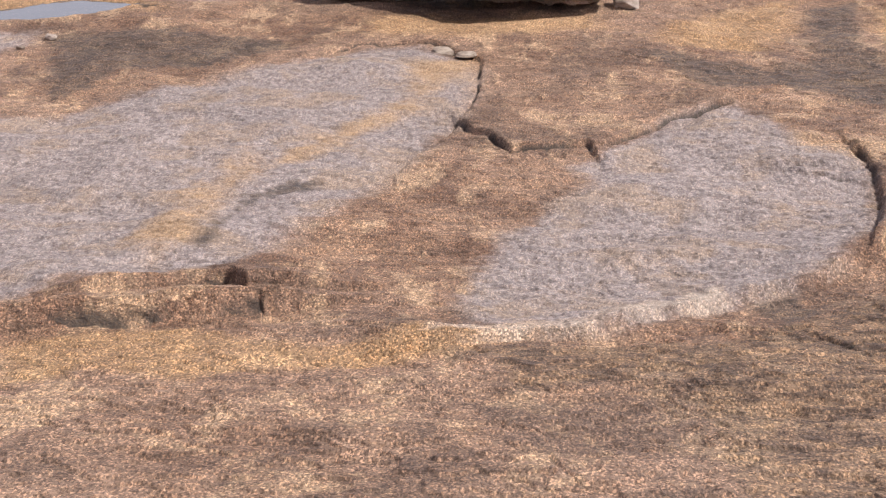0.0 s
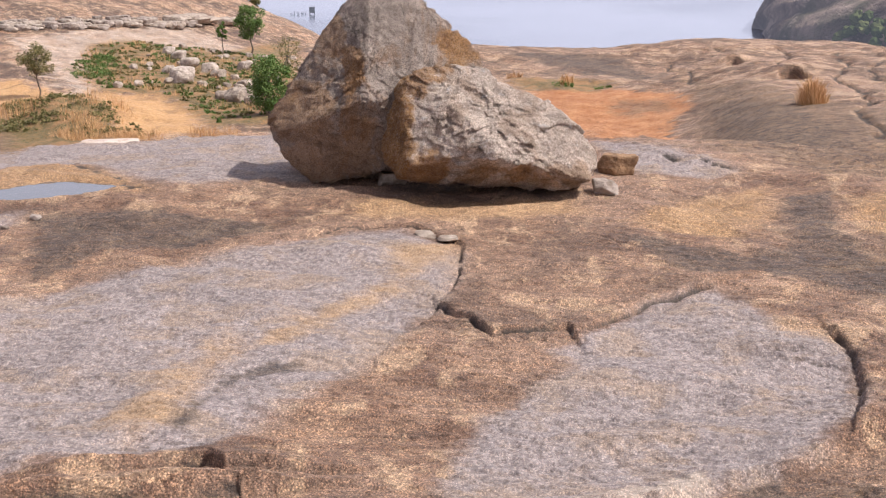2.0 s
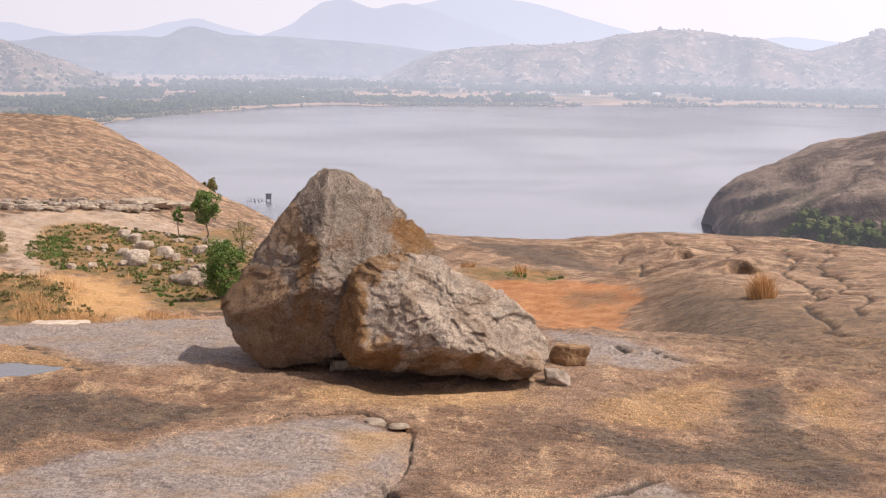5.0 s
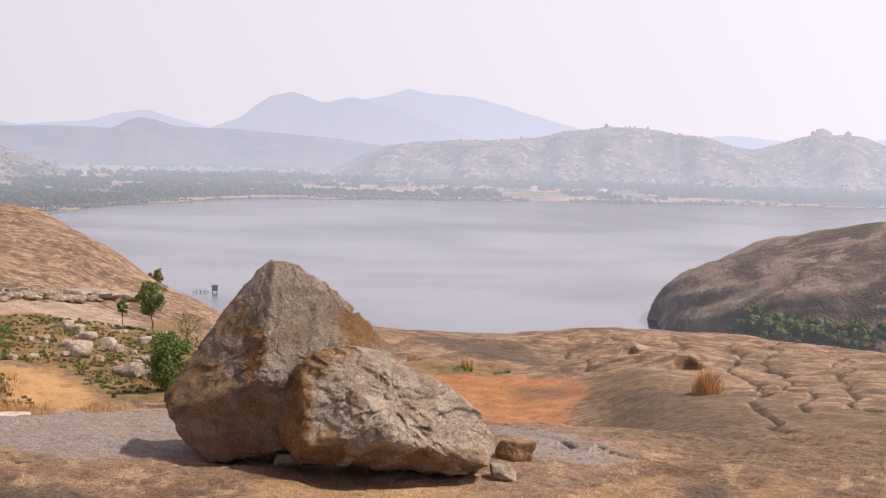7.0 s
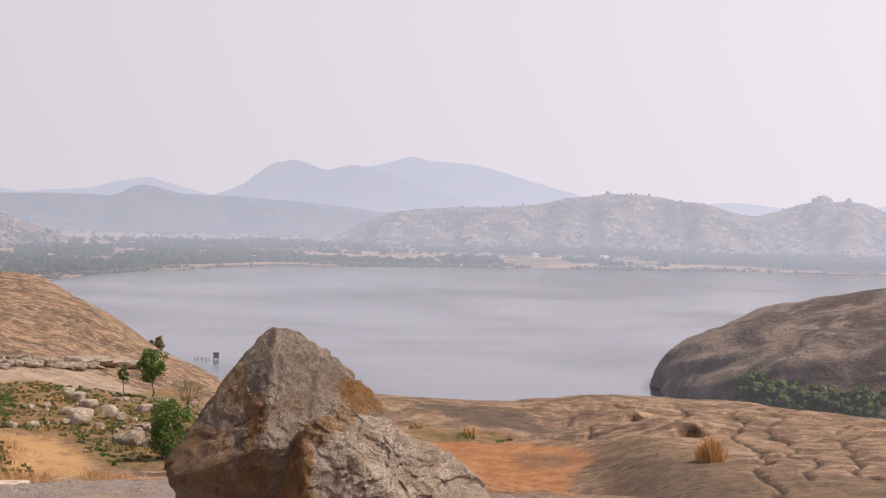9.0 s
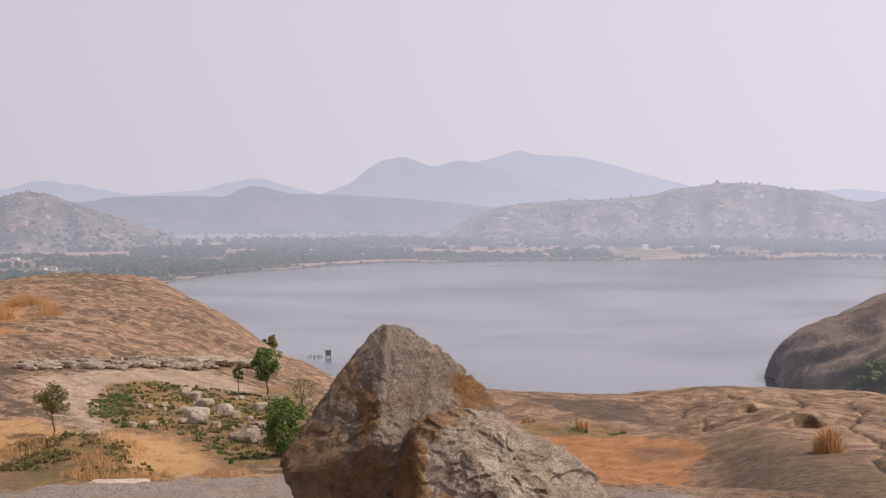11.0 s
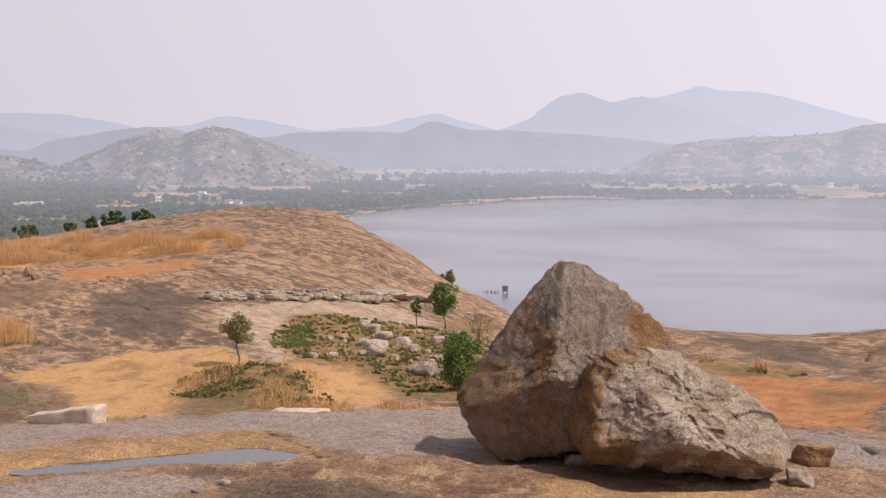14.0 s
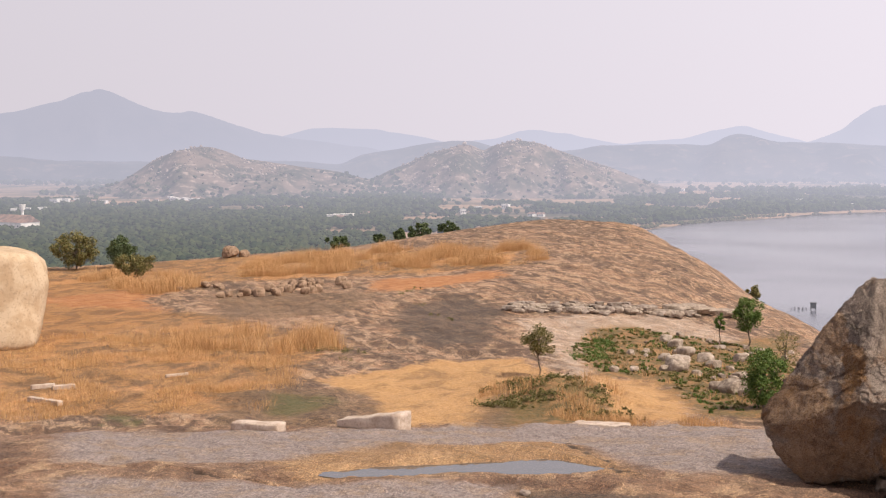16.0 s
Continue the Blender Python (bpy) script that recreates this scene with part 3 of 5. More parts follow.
# cracks and scarps: line, height of the step (positive: the left of the line is higher), depth and width of the crack
SCARPS = [("rim_of_hollow", 0.03, 0.045, 0.019), ("upper_sheet", 0.04, 0.05, 0.02), ("curved_scarp", 0.045, 0.06, 0.03), ("ledge_foot", 0.13, 0.03, 0.016),
          ("ledge_lip", 0.08, 0.025, 0.015), ("flake_a", 0.02, 0.03, 0.012), ("flake_b", 0.02, 0.03, 0.012), ("lower_lip", 0.06, 0.0, 0.03),
          ("thin_a", 0.008, 0.015, 0.01), ("thin_b", 0.02, 0.03, 0.02), ("thin_c", 0.01, 0.025, 0.012), ("thin_d", 0.0, 0.02, 0.01), ("thin_e", 0.0, 0.02, 0.01),
          ("far_a", 0.02, 0.05, 0.04), ("far_b", 0.02, 0.04, 0.03), ("far_c", 0.01, 0.03, 0.02), ("left_a", 0.03, 0.05, 0.04), ("left_b", 0.02, 0.04, 0.03), ("run_a", 0.0, 0.03, 0.07)]
POOL_C = (sum(q[0] for q in POOL) / len(POOL), sum(q[1] for q in POOL) / len(POOL))
POOL_RIM = float(land(np.array([q[0] for q in POOL]), np.array([q[1] for q in POOL])).mean())
POOL_LEVEL = POOL_RIM - 0.045


def surface(x, y, want_crack=False):
    z = land(x, y)
    crack = np.zeros(x.shape)
    close = (np.hypot(x, y) < 27) & (y > 0)
    if close.any():
        cx, cy = x[close], y[close]
        wx = cx + 0.022 * rough(cx * 2.2, cy * 2.2, 3, 31) + 0.004 * bumps(cx * 14, cy * 14, 35)
        wy = cy + 0.022 * rough(cx * 2.2, cy * 2.2, 3, 32) + 0.004 * bumps(cx * 14, cy * 14, 36)
        dz, dc = np.zeros(cx.shape), np.zeros(cx.shape)
        for name, step, depth, width in SCARPS:
            line = LINES[name]
            d, side = to_line(wx, wy, line)
            far = 0.45 if abs(step) > 0.015 else 0.2
            fade = np.exp(-(d / far) ** 2)
            dz += step * np.where(side > 0, 1, -0.35) * fade * np.clip(d / 0.02, 0, 1)
            groove = np.exp(-(d / width) ** 2) * np.clip(0.75 + 0.5 * bumps(cx * 5, cy * 5, 40), 0.2, 1)
            dz -= depth * groove
            dc = np.maximum(dc, groove * min(1.0, depth / 0.03))
        # layered skin of the rock
        k = 3.2 * rough(cx * 0.9, cy * 1.3, 5, 52, 0.6)
        dz += 0.014 * (np.floor(k) + sstep(0.82, 1.0, k - np.floor(k)))
        dz += 0.010 * rough(cx * 1.6, cy * 3.0, 4, 51) + 0.004 * rough(cx * 9, cy * 9, 3, 55)
        z[close] += dz
        z[close] += sstep(0.0, 0.35, inside(wx, wy, POOL, 4.0)) * (POOL_RIM - land(wx, wy))
        hollow = sstep(0.05, 0.6, inside(wx, wy, POOL, 0.9))
        z[close] = z[close] * (1 - hollow) + (POOL_LEVEL - 0.06) * hollow
        crack[close] = dc
    far = (np.hypot(x, y) > 27) & (np.hypot(x, y) < 400)
    if far.any():
        fx, fy = x[far], y[far]
        r = np.hypot(fx, fy)
        rocky = rough(fx * 0.5, fy * 0.5, 4, 61)
        ridge = 1 - np.abs(rough(fx * 0.22 + 0.4 * rocky, fy * 0.22, 3, 66))
        z[far] += (0.05 * rocky + 0.05 * np.clip(ridge, 0, 1) ** 4) * sstep(30, 42, r) * (1 - 0.7 * sstep(150, 300, r))
        dz = np.zeros(fx.shape)
        dc = np.zeros(fx.shape)
        wx, wy = fx + 0.3 * rough(fx * 0.7, fy * 0.7, 3, 73), fy + 0.3 * rough(fx * 0.7, fy * 0.7, 3, 74)
        for name in ("dome_a", "dome_b", "dome_c", "dome_d", "dome_e", "dome_f"):
            d, _ = to_line(wx, wy, LINES[name])
            g = np.exp(-(d / 0.09) ** 2)
            dz -= 0.09 * g
            dc = np.maximum(dc, 0.8 * g)
        # water-worn runnels on the domes
        dome = sstep(4.5, 7.5, np.degrees(np.arctan2(fx, fy))) * sstep(30, 36, r) + sstep(74, 84, r)
        run = np.abs(rough(fx * 0.32 + 0.5 * rocky, fy * 0.13, 2, 77))
        g = np.clip(dome, 0, 1) * np.exp(-(run / 0.03) ** 2) * np.clip(0.5 + bumps(fx * 0.3, fy * 0.3, 79), 0, 1)
        g *= np.where(fx > 0, 0.2, 1.0)
        dz -= 0.04 * g
        dc = np.maximum(dc, 0.6 * g)
        dz += 0.03 * rough(fx * 1.4, fy * 0.9, 3, 83) * sstep(30, 36, r)
        # pot holes
        for hx, hy, wide, deep in ((7.15, 41.2, 0.42, 0.75), (6.1, 46.2, 0.25, 0.3)):
            d = np.sqrt(((fx - hx) / wide) ** 2 + ((fy - hy) / (wide * 2.4)) ** 2)
            dz += 0.22 * np.exp(-((fx - hx) / (wide * 2.2)) ** 2 - ((fy - hy - wide * 3.2) / (wide * 2.0)) ** 2)
            dz -= deep * sstep(1.05, 0.85, d)
        # bank below the lone tree
        bank = sstep(3.4, 0.5, np.hypot((fx + 15.0) / 1.1, fy - 44.0))
        dz += 0.35 * bank * (1 + 0.5 * rough(fx * 0.8, fy * 0.8, 3, 78))
        z[far] += dz
        crack[far] = dc
    return (z, crack) if want_crack else z


def build_ground():
    az = np.concatenate([np.arange(-180, -60, 5.0), np.arange(-60, -43, 0.8), np.arange(-43, 20.01, 0.1), np.arange(20.5, 50, 1.2), np.arange(50, 180.1, 5.0)])
    r = [0.001, 1.0, 2.0, 3.0]
    while r[-1] < 420:
        step = 0.0032 * r[-1] if r[-1] < 9 else 0.0021 * r[-1] if r[-1] < 15.8 else 0.0032 * r[-1] if r[-1] < 19 else (0.0042 * r[-1] if r[-1] < 60 else (0.006 * r[-1] if r[-1] < 130 else 0.05 * r[-1]))
        r.append(r[-1] + max(step, 0.012))
    r = np.array(r)
    A, R = np.meshgrid(np.radians(az), r)
    x, y = (R * np.sin(A)).ravel(), (R * np.cos(A)).ravel()
    z, crack = surface(x, y, True)
    ob = from_arrays("ground", np.stack([x, y, z], -1), sheet_quads(len(r), len(az))[:, ::-1], M_GROUND)
    masks = {k: np.zeros(x.shape) for k in PATCHES}
    rad = np.hypot(x, y)
    seen = rad < 135
    sx, sy, sr = x[seen], y[seen], rad[seen]
    amp = 0.03 * sr ** 0.9
    wx = sx + amp * 0.5 * rough(sx / (0.12 * sr + 0.3), sy / (0.12 * sr + 0.3), 2, 71) * 0.25
    for k, polys in PATCHES.items():
        m = np.zeros(sx.shape)
        for poly in polys:
            d = float(np.mean([math.hypot(*q) for q in poly]))
            m = np.maximum(m, inside(wx, sy, poly, (0.04 if k == "grey" and d < 13 else 0.035) * d))
        masks[k][seen] = m
    masks["crack"] = crack
    masks["far_rock"] = sstep(22, 30, rad)
    masks["open_dome"] = sstep(27, 40, rad) * (1 - 0.7 * sstep(-6, 0, np.degrees(np.arctan2(x, y))))
    for k, m in masks.items():
        a = ob.data.attributes.new(k, "FLOAT", "POINT")
        a.data.foreach_set("value", m.astype(np.float32))
    return tagged(ob, "bare weathered granite ground with grey sheets, stains and sandy hollows", "ground", kind="structure")


ground = build_ground()

# ---- rain pool ----
bm = bmesh.new()
# the water runs on under the rock all round
POOL_SHORE = [(-0.36, -0.1)] + [(-0.19, 0.36)] * 6 + [(0.36, 0.1)] + [(0.19, -0.36)] * 6
bm.faces.new([bm.verts.new((qx + px, qy + py, POOL_LEVEL)) for (qx, qy), (px, py) in zip(POOL, POOL_SHORE)][::-1])
n = Nodes("pool_water")
M_POOL = n.done((0.09, 0.085, 0.085), 0.06, n.bump(n.noise(n.where, 3.0, 2), 0.02, 0.05), 0.5)
pool = tagged(to_object("rain_pool", bm, M_POOL, False), "shallow grey rain pool in a granite hollow", "pool", kind="structure")

# ---- lake ----
LAKE_Z = -77.0
bm = bmesh.new()
bmesh.ops.create_circle(bm, cap_ends=True, segments=96, radius=2600)
for v in bm.verts:
    v.co.z = LAKE_Z
lake = tagged(to_object("water", bm, M_WATER, False), "wide pale grey lake under a hazy sky", "lake", kind="structure")


# ---- the far country ----
def shore(az):
    return np.interp(az, [-180, -60, -40, -30, -24, -19, -16, -14.5, -10, -7, 0, 8, 15, 25, 60, 180], [300, 300, 420, 620, 900, 1180, 1360, 1480, 1690, 1800, 1850, 1930, 2000, 2060, 2300, 300])


def plain_z(x, y):
    r, az = np.hypot(x, y), np.degrees(np.arctan2(x, y))
    s = shore(az) + 22 * rough(az * 0.9, az * 0, 4, 81)
    up = np.clip(r - s, -60, None)
    return LAKE_Z - 0.4 + np.where(up < 0, up * 0.05, 0) + 2.6 * (1 - np.exp(-np.clip(up, 0, None) / 40)) + 0.0035 * np.clip(up, 0, None) + 1.6 * (rough(x * 0.004, y * 0.004, 3, 85) + 1.3) * sstep(40, 400, up)


def build_plain():
    """The plain from the shore to where the painted haze takes it."""
    az = np.concatenate([np.arange(-180, -64, 4.0), np.arange(-64, 40, 0.35), np.arange(40, 180.1, 4.0)])
    t = np.linspace(0, 1, 110) ** 1.6
    A, T = np.meshgrid(az, t)
    R = shore(A) - 60 + T * (4950 - shore(A) + 60)
    x, y = (R * np.sin(np.radians(A))).ravel(), (R * np.cos(np.radians(A))).ravel()
    n = Nodes("far_fields")
    p = n.where
    col = n.mix(n.ramp(n.noise(p, 0.008, 5, 0.6, 0.4), 0.42, 0.58), (0.085, 0.08, 0.045), (0.33, 0.215, 0.14))
    plots = n.cells(n.stretch(n.turned(p, 24), (1.0, 0.5, 1.0)), 0.014, "Color")
    col = n.mix(n.ramp(plots, 0.55, 0.75, 0, 0.8), col, (0.40, 0.26, 0.175))
    col = n.mix(n.ramp(n.noise(p, 0.05, 4, 0.7), 0.56, 0.64, 0, 0.8), col, (0.03, 0.042, 0.022))
    ob = from_arrays("backdrop_plain", np.stack([x, y, plain_z(x, y)], -1), sheet_quads(len(t), len(az))[:, ::-1], paint_haze(n, col))
    return tagged(ob, "hazy plain of fields and groves beyond the lake", "plain", kind="structure")


def ridge_hill(name, ridge, dist, depth, jag, material, label, seed):
    """A hill or range whose skyline runs through (azimuth, z) at that distance."""
    az = np.arange(ridge[0][0], ridge[-1][0], 0.06 if dist < 3200 else 0.08)
    top = np.interp(az, [q[0] for q in ridge], [q[1] for q in ridge])
    k = np.exp(-0.5 * (np.arange(-4, 5) / 2.0) ** 2)
    top = np.convolve(np.pad(top, 4, mode="edge"), k / k.sum(), "valid")
    s = np.linspace(-1, 1, 46)
    A, S = np.meshgrid(az, s)
    prof = np.clip(np.cos(S * np.pi / 2), 0, 1) ** np.where(S < 0, 1.9, 1.2)
    R = dist + S * depth + 0.12 * depth * bumps(A * 1.1, S * 2.0, seed)
    x, y = R * np.sin(np.radians(A)), R * np.cos(np.radians(A))
    base = LAKE_Z - 6
    lump = rough(x / (depth * 0.22), y / (depth * 0.22), 5, seed + 3, 0.58)
    z = base + (top[None, :] - base) * prof + jag * lump * prof * (1 - prof) + jag * 0.12 * lump * prof
    v = np.stack([x.ravel(), y.ravel(), z.ravel()], -1)
    ob = from_arrays(name, v, sheet_quads(len(s), len(az))[:, ::-1], material)
    return tagged(ob, label, "hill", kind="structure")


def el(dist, pairs):
    """Skyline given as azimuth and angle of rise, turned into heights at that distance."""
    return [(a, 4.2 + dist * math.tan(radians(e))) for a, e in pairs]


build_plain()
# hill and mountain materials glow to stand in for the haze before them
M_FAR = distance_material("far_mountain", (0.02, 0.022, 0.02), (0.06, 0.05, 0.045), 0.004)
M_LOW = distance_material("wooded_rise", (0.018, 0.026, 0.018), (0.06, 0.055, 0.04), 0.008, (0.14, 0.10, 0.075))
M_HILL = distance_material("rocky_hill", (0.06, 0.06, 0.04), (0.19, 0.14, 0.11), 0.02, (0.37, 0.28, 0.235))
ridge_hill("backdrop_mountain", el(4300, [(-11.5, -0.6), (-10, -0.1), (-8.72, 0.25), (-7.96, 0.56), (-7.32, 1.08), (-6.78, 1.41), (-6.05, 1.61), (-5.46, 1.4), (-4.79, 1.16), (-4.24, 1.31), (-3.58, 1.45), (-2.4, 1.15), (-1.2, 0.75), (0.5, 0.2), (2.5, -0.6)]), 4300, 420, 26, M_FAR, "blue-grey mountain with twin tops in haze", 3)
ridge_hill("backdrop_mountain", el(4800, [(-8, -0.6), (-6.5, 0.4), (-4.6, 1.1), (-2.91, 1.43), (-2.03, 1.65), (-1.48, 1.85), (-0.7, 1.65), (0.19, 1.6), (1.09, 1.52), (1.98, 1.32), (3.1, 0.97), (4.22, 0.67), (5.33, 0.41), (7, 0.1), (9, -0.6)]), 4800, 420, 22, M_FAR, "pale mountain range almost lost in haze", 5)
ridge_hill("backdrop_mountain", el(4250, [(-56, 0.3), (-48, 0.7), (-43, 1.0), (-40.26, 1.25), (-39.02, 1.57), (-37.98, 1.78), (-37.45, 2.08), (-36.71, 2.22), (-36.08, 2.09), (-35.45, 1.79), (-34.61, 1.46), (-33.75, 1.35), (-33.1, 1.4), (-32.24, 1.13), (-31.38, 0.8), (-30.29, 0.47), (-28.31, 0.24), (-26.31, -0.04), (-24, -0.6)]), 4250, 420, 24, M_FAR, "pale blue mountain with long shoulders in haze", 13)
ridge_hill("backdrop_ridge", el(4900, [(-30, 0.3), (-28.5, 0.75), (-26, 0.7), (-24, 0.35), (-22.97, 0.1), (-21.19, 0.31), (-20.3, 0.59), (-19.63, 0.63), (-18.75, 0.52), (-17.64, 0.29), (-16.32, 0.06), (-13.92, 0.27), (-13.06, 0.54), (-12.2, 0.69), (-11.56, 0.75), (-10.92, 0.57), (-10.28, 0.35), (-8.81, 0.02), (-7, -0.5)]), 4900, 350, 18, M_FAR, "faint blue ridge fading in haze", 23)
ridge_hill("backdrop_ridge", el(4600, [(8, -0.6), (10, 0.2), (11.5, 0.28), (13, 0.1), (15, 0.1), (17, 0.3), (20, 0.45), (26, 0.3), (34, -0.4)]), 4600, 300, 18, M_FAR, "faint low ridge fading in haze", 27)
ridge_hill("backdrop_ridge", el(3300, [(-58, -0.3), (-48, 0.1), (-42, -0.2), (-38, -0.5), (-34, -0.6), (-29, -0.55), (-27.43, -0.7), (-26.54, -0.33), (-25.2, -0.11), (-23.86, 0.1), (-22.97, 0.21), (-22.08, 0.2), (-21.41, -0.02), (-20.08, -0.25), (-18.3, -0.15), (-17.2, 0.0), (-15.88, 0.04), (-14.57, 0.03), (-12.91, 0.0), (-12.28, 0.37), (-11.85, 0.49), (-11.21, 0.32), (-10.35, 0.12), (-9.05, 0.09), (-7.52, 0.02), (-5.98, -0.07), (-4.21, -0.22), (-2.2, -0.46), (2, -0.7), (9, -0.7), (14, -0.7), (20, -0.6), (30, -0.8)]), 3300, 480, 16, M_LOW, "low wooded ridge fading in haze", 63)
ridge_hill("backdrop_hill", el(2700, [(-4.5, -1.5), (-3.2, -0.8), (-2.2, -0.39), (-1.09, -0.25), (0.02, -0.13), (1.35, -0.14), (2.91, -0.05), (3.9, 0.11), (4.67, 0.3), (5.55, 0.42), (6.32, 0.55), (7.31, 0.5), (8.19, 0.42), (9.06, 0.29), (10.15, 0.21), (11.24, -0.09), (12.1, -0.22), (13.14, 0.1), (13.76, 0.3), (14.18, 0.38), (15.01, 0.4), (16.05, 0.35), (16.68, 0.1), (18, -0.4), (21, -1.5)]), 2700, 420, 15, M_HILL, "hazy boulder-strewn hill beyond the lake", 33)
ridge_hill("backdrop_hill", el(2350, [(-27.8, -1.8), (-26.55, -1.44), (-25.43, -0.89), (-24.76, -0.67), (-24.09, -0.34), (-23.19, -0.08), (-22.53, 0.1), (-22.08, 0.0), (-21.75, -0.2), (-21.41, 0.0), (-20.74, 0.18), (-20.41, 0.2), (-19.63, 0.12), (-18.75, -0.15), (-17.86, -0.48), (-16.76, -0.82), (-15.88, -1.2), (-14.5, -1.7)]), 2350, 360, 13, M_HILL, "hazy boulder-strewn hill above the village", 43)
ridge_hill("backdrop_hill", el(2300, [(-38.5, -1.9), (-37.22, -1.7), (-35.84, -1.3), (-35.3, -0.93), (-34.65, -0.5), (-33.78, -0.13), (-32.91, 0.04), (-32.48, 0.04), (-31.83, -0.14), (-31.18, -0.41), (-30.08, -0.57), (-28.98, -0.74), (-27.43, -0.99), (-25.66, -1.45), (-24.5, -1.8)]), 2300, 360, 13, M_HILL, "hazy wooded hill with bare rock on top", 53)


# ---- boulders ----
def outline_planes(points):
    """Upright planes through the edges of an outline in x and z, given anticlockwise."""
    out = []
    for (ax, az), (bx, bz) in zip(points, points[1:] + points[:1]):
        nx, nz = bz - az, ax - bx
        k = math.hypot(nx, nz)
        out.append(((nx / k, 0, nz / k), (ax * nx + az * nz) / k))
    return out


def facet(a, b, c):
    """A plane through three points, facing away from the middle of the rock."""
    nrm = (Vector(b) - Vector(a)).cross(Vector(c) - Vector(a)).normalized()
    dist = nrm.dot(Vector(a))
    return (tuple(nrm), dist) if dist > 0 else (tuple(-nrm), -dist)


def rock_mesh(planes, detail, lumps, seed, sharp=9.0, jag=None, plates=None):
    """A rock: a ball cut to rounded planes (normal, distance), then weathered; plates: depth and frequency of its broken faces."""
    bm = bmesh.new()
    bmesh.ops.create_icosphere(bm, subdivisions=detail, radius=1.0)
    d = np.array([v.co for v in bm.verts])
    acc = np.zeros(len(d))
    for nrm, dist in planes:
        nn = np.array(nrm, float)
        nn /= np.linalg.norm(nn)
        acc += np.clip(d @ nn / dist, 0, None) ** sharp
    rad = np.maximum(acc, 1e-9) ** (-1.0 / sharp)
    p = d * rad[:, None]
    off = Vector((seed * 3.1, seed * 1.7, -seed * 2.3))
    for k, v in enumerate(bm.verts):
        q = Vector(p[k])
        w = 0.0
        for amp, freq in lumps:
            w += amp * noise.fractal(q * freq + off, 0.8, 2.1, 4)
        if plates:
            for depth, freq in plates:
                at = noise.voronoi((q + 0.12 * noise.noise_vector(q * 2.3 + off)) * freq + off)[1][0]
                w += depth * noise.noise(at * 5.3) + 1.3 * depth * freq * noise.noise_vector(at * 3.7).dot(q - (at - off) / freq)
        if jag:
            for depth, freq in jag:
                c = noise.voronoi((q + 0.22 * noise.noise_vector(q * 1.6)) * freq + off)[0]
                w -= depth * max(0.0, 1.0 - (c[1] - c[0]) * 16.0)
        v.co = q + Vector(d[k]) * w
    return bm


def add_rust(ob, spots):
    """Lichen patches at given places of the rock."""
    co = np.empty(len(ob.data.vertices) * 3, np.float32)
    ob.data.vertices.foreach_get("co", co)
    co = co.reshape(-1, 3)
    m = np.zeros(len(co))
    wob = 0.45 * rough(co[:, 0] * 4 + co[:, 1], co[:, 2] * 4, 5, 91, 0.65)
    for (cx, cy, cz), (sx, sy, sz), top in spots:
        d = np.sqrt(((co[:, 0] - cx) / sx) ** 2 + ((co[:, 1] - cy) / sy) ** 2 + ((co[:, 2] - cz) / sz) ** 2)
        m = np.maximum(m, top * sstep(1.08, 0.82, d + wob))
    ob.data.attributes.new("rust", "FLOAT", "POINT").data.foreach_set("value", m.astype(np.float32))


def leaning(az, el_, dist, size):
    """The place of a rock that leans back, seen along that azimuth and angle."""
    a, e = radians(az), radians(el_)
    d = Vector((math.sin(a) * math.cos(e), math.cos(a) * math.cos(e), math.sin(e)))
    return Matrix.Translation(EYE + d * dist) @ Matrix.Rotation(-a, 4, "Z") @ Matrix.Rotation(e, 4, "X") @ Matrix.Scale(size, 4)


M_BOULDER = boulder_material("dark_boulder_granite", 0.6, (0.50, 0.395, 0.325), 3.0)
M_BOULDER2 = boulder_material("pale_boulder_granite", 0.35, (0.80, 0.635, 0.515), 8.0)
TALL = outline_planes([(-0.70, -1.26), (0.24, -1.14), (0.94, -0.84), (1.22, -0.36), (1.29, 0.14), (1.29, 0.29), (1.22, 0.42), (0.74, 0.83), (0.25, 1.24), (0.03, 1.28), (-0.18, 1.26), (-0.33, 1.06), (-0.78, 0.36), (-1.07, 0.0), (-1.25, -0.39), (-1.29, -0.56), (-1.23, -0.80), (-1.07, -1.01), (-0.87, -1.19)]) + [
    facet((-0.02, 0.12, 1.27), (-0.14, -0.62, -0.15), (-1.29, 0.10, -0.5)), facet((0.02, 0.12, 1.27), (-0.14, -0.62, -0.15), (1.29, -0.02, 0.3)), facet((0.1, -0.62, -0.15), (1.25, -0.05, 0.1), (0.6, -0.28, -1.0)),
    facet((-0.14, -0.64, -0.15), (-0.70, -0.02, -1.26), (0.6, -0.30, -1.0)), facet((-0.3, -0.60, -0.3), (-1.25, 0.0, -0.6), (-0.75, -0.05, -1.22)), ((0.1, 1, 0.25), 0.9), ((0.6, 0.75, 0.3), 1.0), ((-0.6, 0.75, 0.3), 1.0), ((0, 0.8, -0.6), 1.1)]
tall = to_object("boulder", rock_mesh(TALL, 7, [(0.025, 0.9), (0.022, 2.6), (0.016, 8.0)], 2, 60.0, [(0.02, 0.9), (0.008, 2.6)], [(0.075, 1.1), (0.045, 2.7), (0.022, 7.0)]), M_BOULDER)
tall.matrix_world = leaning(-6.62, -8.96, 18.3, 1.022)
